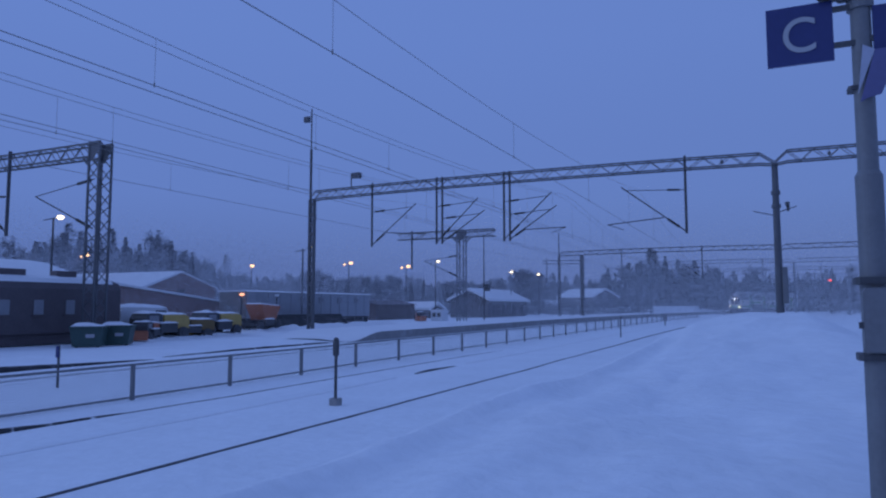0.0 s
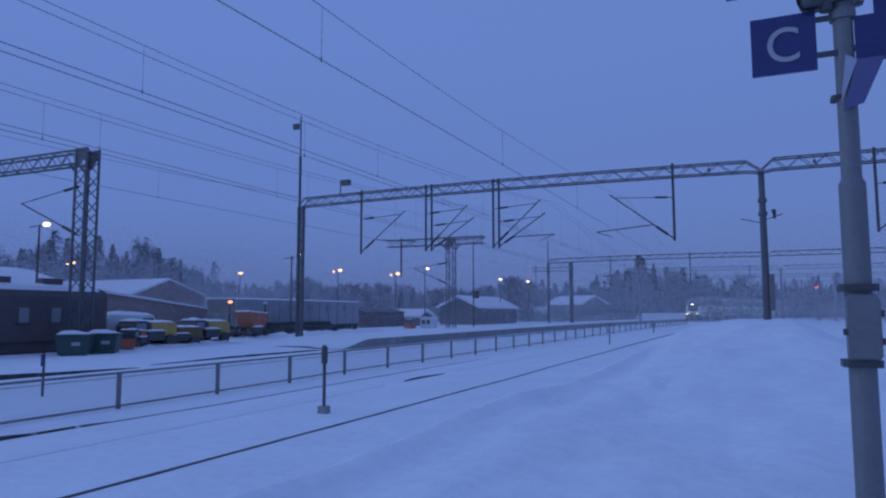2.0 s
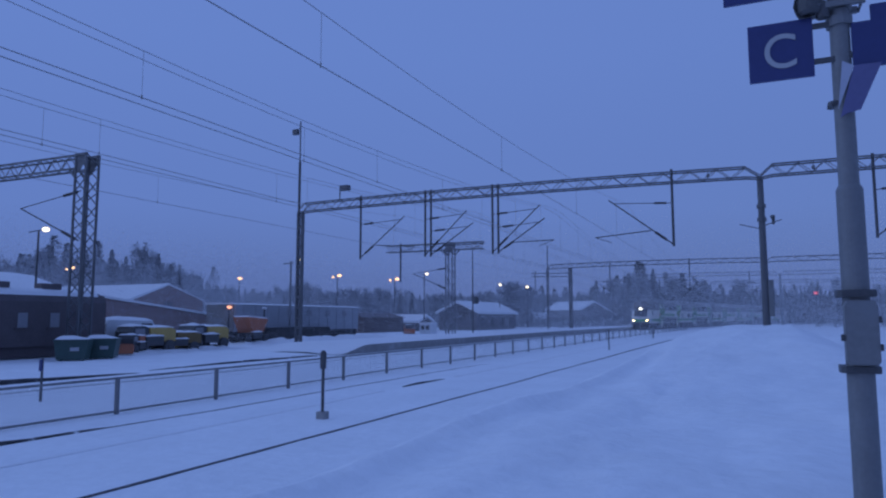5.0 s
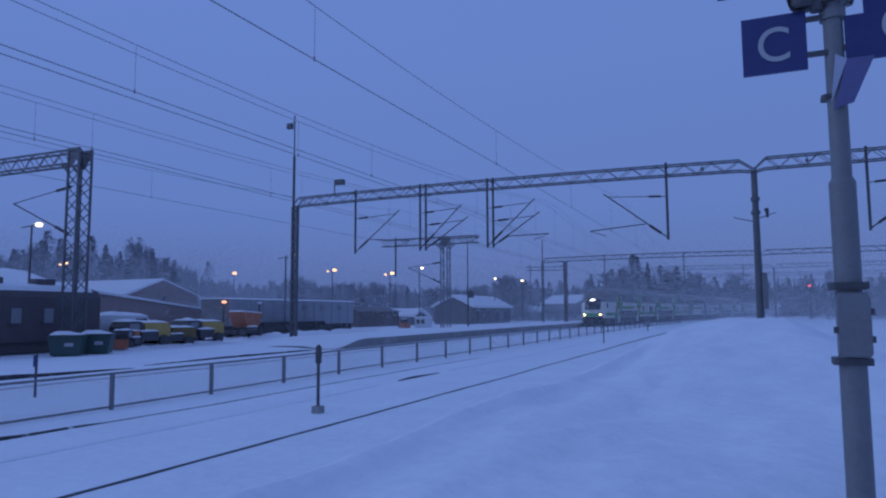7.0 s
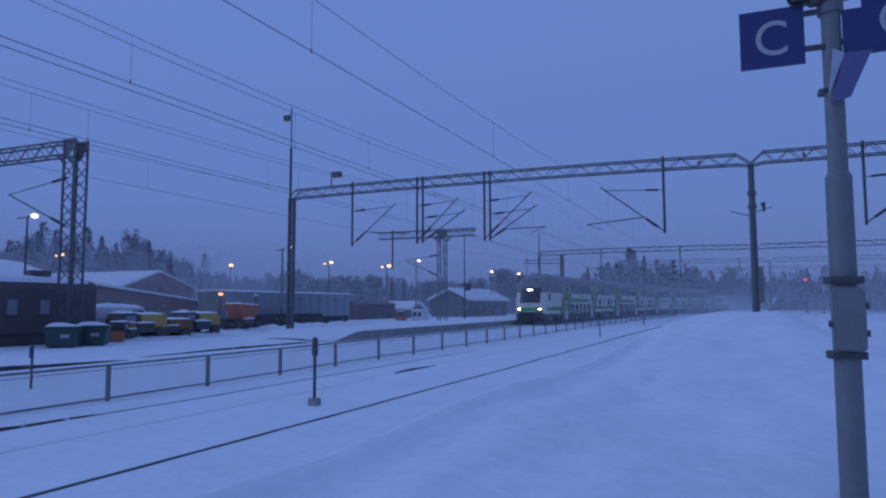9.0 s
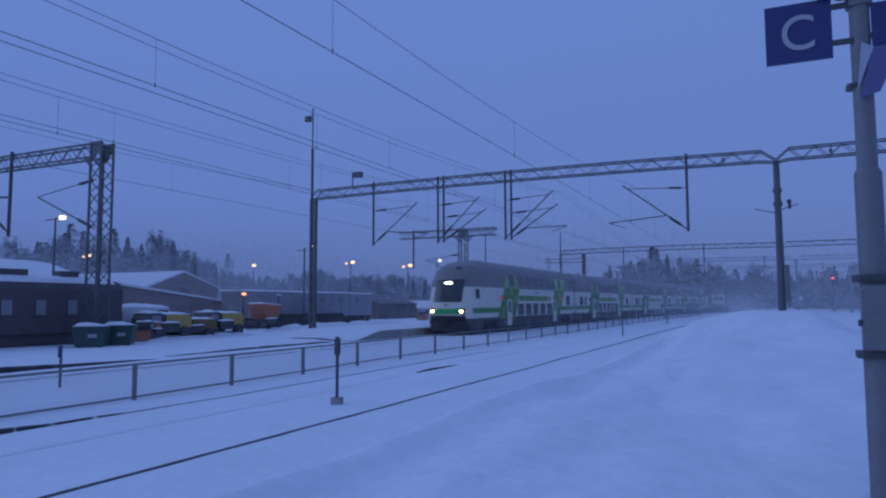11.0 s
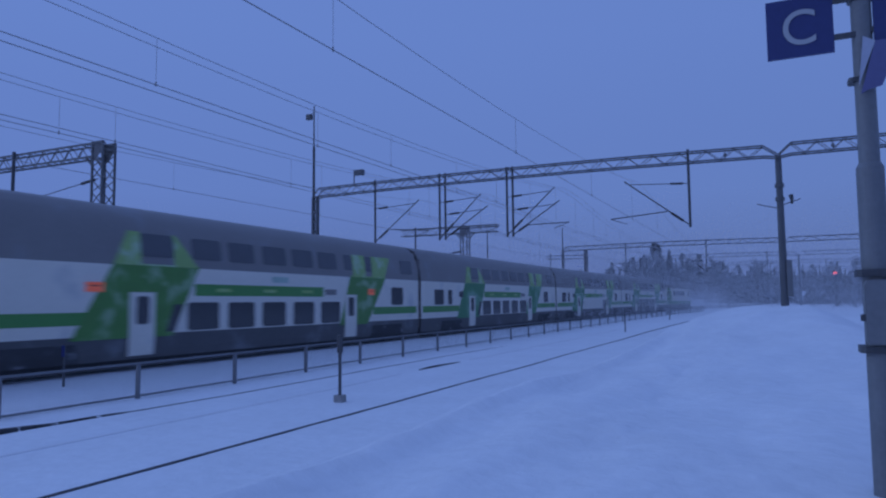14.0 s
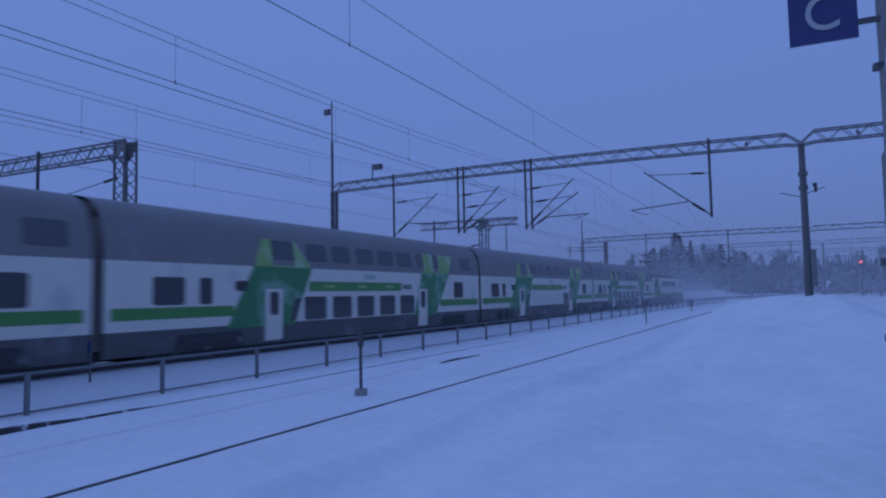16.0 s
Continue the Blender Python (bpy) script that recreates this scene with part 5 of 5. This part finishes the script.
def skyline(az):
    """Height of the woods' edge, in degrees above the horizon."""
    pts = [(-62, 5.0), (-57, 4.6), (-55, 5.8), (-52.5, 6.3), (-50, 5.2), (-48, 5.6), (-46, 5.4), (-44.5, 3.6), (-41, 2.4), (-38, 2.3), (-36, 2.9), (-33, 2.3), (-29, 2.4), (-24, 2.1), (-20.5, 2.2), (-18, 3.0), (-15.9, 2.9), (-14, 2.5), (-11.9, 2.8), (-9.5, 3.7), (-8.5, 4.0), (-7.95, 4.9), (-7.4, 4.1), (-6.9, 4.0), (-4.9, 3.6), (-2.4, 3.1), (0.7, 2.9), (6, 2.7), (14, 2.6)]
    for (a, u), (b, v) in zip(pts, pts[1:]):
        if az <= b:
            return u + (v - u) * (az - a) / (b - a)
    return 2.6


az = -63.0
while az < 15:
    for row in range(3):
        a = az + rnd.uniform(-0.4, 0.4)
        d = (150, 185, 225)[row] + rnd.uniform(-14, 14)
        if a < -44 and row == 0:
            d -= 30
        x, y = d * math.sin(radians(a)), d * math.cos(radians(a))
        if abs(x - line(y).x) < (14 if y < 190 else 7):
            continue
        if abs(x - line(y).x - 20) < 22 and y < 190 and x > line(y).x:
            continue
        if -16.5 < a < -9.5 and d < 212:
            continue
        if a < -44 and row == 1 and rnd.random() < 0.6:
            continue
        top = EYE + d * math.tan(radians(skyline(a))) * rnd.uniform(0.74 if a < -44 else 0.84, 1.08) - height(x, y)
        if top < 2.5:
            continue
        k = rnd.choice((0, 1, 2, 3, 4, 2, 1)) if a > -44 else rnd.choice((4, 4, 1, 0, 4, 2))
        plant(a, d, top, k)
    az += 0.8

# the far wooded ridge
far_ = Shape()
for row, (dist, hh) in enumerate(((330, 1.0), (420, 1.15), (250, 0.95), (225, 0.7))):
    a = -75.0 if row < 2 else -12.0
    while a < 40:
        x, y = dist * math.sin(radians(a)), dist * math.cos(radians(a))
        if row > 1 and abs(x - line(y).x) < 5:
            a += 0.27
            continue
        z = height(x, y) - 1
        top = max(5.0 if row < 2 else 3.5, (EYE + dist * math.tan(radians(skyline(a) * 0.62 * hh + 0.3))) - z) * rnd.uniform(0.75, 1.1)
        w = rnd.uniform(2.5, 5.0)
        for q in range(14):
            u = 0.85 * rnd.random()
            r = w * (1.0 - u) * rnd.uniform(0.5, 1.0) + 0.5
            b = rnd.uniform(0, 2 * math.pi)
            t = Vector((math.cos(b), math.sin(b), 0)) * r
            c = Vector((x, y, z + top * u)) + t * rnd.uniform(-0.4, 0.4)
            far_.add([c - t, c + t, c + Vector((0, 0, 0.7 + top * 0.12))], [(0, 1, 2)])
        for q in range(80):
            u = rnd.random() ** 0.8
            r = w * (1.05 - u) * rnd.uniform(0.5, 1.0)
            b = rnd.uniform(0, 2 * math.pi)
            c = Vector((x + math.cos(b) * r * 0.5, y + math.sin(b) * r * 0.5, z + top * u))
            for k in range(2):
                e = rnd.uniform(0, 2 * math.pi)
                t = Vector((math.cos(e), math.sin(e), rnd.uniform(-0.4, 0.2))) * (0.35 + r * 0.2)
                far_.add([c - t, c + t, c + Vector((0, 0, 0.4 + top * 0.03))], [(0, 1, 2)])
        a += 0.27
# low frosted scrub at the foot of the woods
scrub = Shape()
for a0, a1, near, tall in ((-27.0, -8.2, 138, 2.6), (-44.0, -22.0, 160, 2.6), (4.5, 17.0, 182, 4.0), (-3.5, 8.0, 238, 5.0)):
    a = a0
    while a < a1:
        dist = near + rnd.uniform(-7, 9)
        x, y = dist * math.sin(radians(a)), dist * math.cos(radians(a))
        if abs(x - line(y).x) > 4:
            z, top, w = height(x, y), tall * rnd.uniform(0.6, 1.25), rnd.uniform(0.8, 1.8)
            for q in range(60):
                u, b = rnd.random(), rnd.uniform(0, 2 * math.pi)
                c = Vector((x + math.cos(b) * w * rnd.random(), y + math.sin(b) * w * rnd.random(), z + top * u))
                t = Vector((rnd.gauss(0, 1), rnd.gauss(0, 1), rnd.gauss(0.6, 0.7))).normalized()
                v = t.cross(Vector((rnd.gauss(0, 1), rnd.gauss(0, 1), rnd.gauss(0, 1)))).normalized() * rnd.uniform(0.03, 0.09)
                scrub.add([c - v, c + v, c + t * rnd.uniform(0.4, 0.9)], [(0, 1, 2)])
        a += 0.13
tagged(part("scrub", scrub, FROST2), "low frosted scrub at the foot of the woods", "bushes", kind="stuff")
tagged(part("far_woods", far_, FROST2), "far frosted woods on a low ridge", "woods", kind="stuff")


# ------------------------------------------------------------------ powder snow that the train whirls up, thickened to stand for haze
def powder(count, length, size):
    sh = Shape()
    for _ in range(count):
        c = Vector((rnd.uniform(-3.4, 5.0), rnd.uniform(-length / 2, length / 2), abs(rnd.gauss(0, 2.3)) + 0.1))
        a = Vector((rnd.gauss(0, 1), rnd.gauss(0, 1), rnd.gauss(0, 1))).normalized() * size * rnd.uniform(0.6, 1.3)
        b = a.cross(Vector((rnd.gauss(0, 1), rnd.gauss(0, 1), rnd.gauss(0, 1)))).normalized() * size * rnd.uniform(0.6, 1.3)
        sh.add([c, c + a, c + b], [(0, 1, 2)])
    ob = part("powder_snow", sh, ICE)
    return tagged(ob, "fine powder snow whirled up around the moving train, thickened to stand for haze", "snow", group="whirling snow", kind="stuff")


for lead, count in ((2 * PITCH, 14000), (3 * PITCH, 36000), (4 * PITCH, 52000), (5 * PITCH - 6, 56000)):
    TRAIN.append((powder(count, LEN, 0.042), lead, LEN, 9.3))


# ------------------------------------------------------------------ fine flakes added to stand in for haze over the yard and the woods
def drifting(x0, x1, y0, y1, high, share, size, seed):
    """Haze flakes that thin out upwards; share: the part of a view that they cover in each metre near the ground."""
    g = np.random.default_rng(seed)
    n = int((x1 - x0) * (y1 - y0) * high * share / (0.22 * size * size))
    c = np.stack([g.uniform(x0, x1, n), g.uniform(y0, y1, n), g.uniform(0, high, n)], 1)
    c = c[g.uniform(0, 1, n) > (c[:, 2] / high) ** 2.5]
    n = len(c)
    c[:, 2] += 0.1
    a, b = g.normal(size=(n, 3)), g.normal(size=(n, 3))
    a *= (size * g.uniform(0.7, 1.3, n) / np.linalg.norm(a, axis=1))[:, None]
    b *= (size * g.uniform(0.7, 1.3, n) / np.linalg.norm(b, axis=1))[:, None]
    sh = Shape()
    sh.v = np.stack([c, c + a, c + b], 1).reshape(-1, 3).tolist()
    sh.f = np.arange(3 * n).reshape(-1, 3).tolist()
    return tagged(part("haze_snow", sh, ICE), "fine snow flakes standing in for the haze over the yard", "snow", group="snow in the air", kind="stuff")


drifting(-75, -31, 27, 52, 8, 0.007, 0.038, 1)
drifting(-85, 18, 52, 112, 11, 0.0045, 0.05, 2)
drifting(-100, 32, 112, 185, 14, 0.0064, 0.075, 3)
drifting(-92, -60, 36, 100, 13, 0.0125, 0.07, 4)


# ------------------------------------------------------------------ motion of the train
def motions():
    for car, lead, length, pivot in TRAIN:
        rows = []
        for i in range(33):
            t = i * 0.5
            mid = train_at(t) + lead + length / 2
            a, b = line(mid - pivot), line(mid + pivot)
            c, d = (a + b) / 2, b - a
            rows.append((t, pose(c.x, c.y, c.z, math.degrees(math.atan2(d.z, d.length)), 0, math.degrees(math.atan2(-d.x, d.y)))))
        walk(car, rows)


motions()
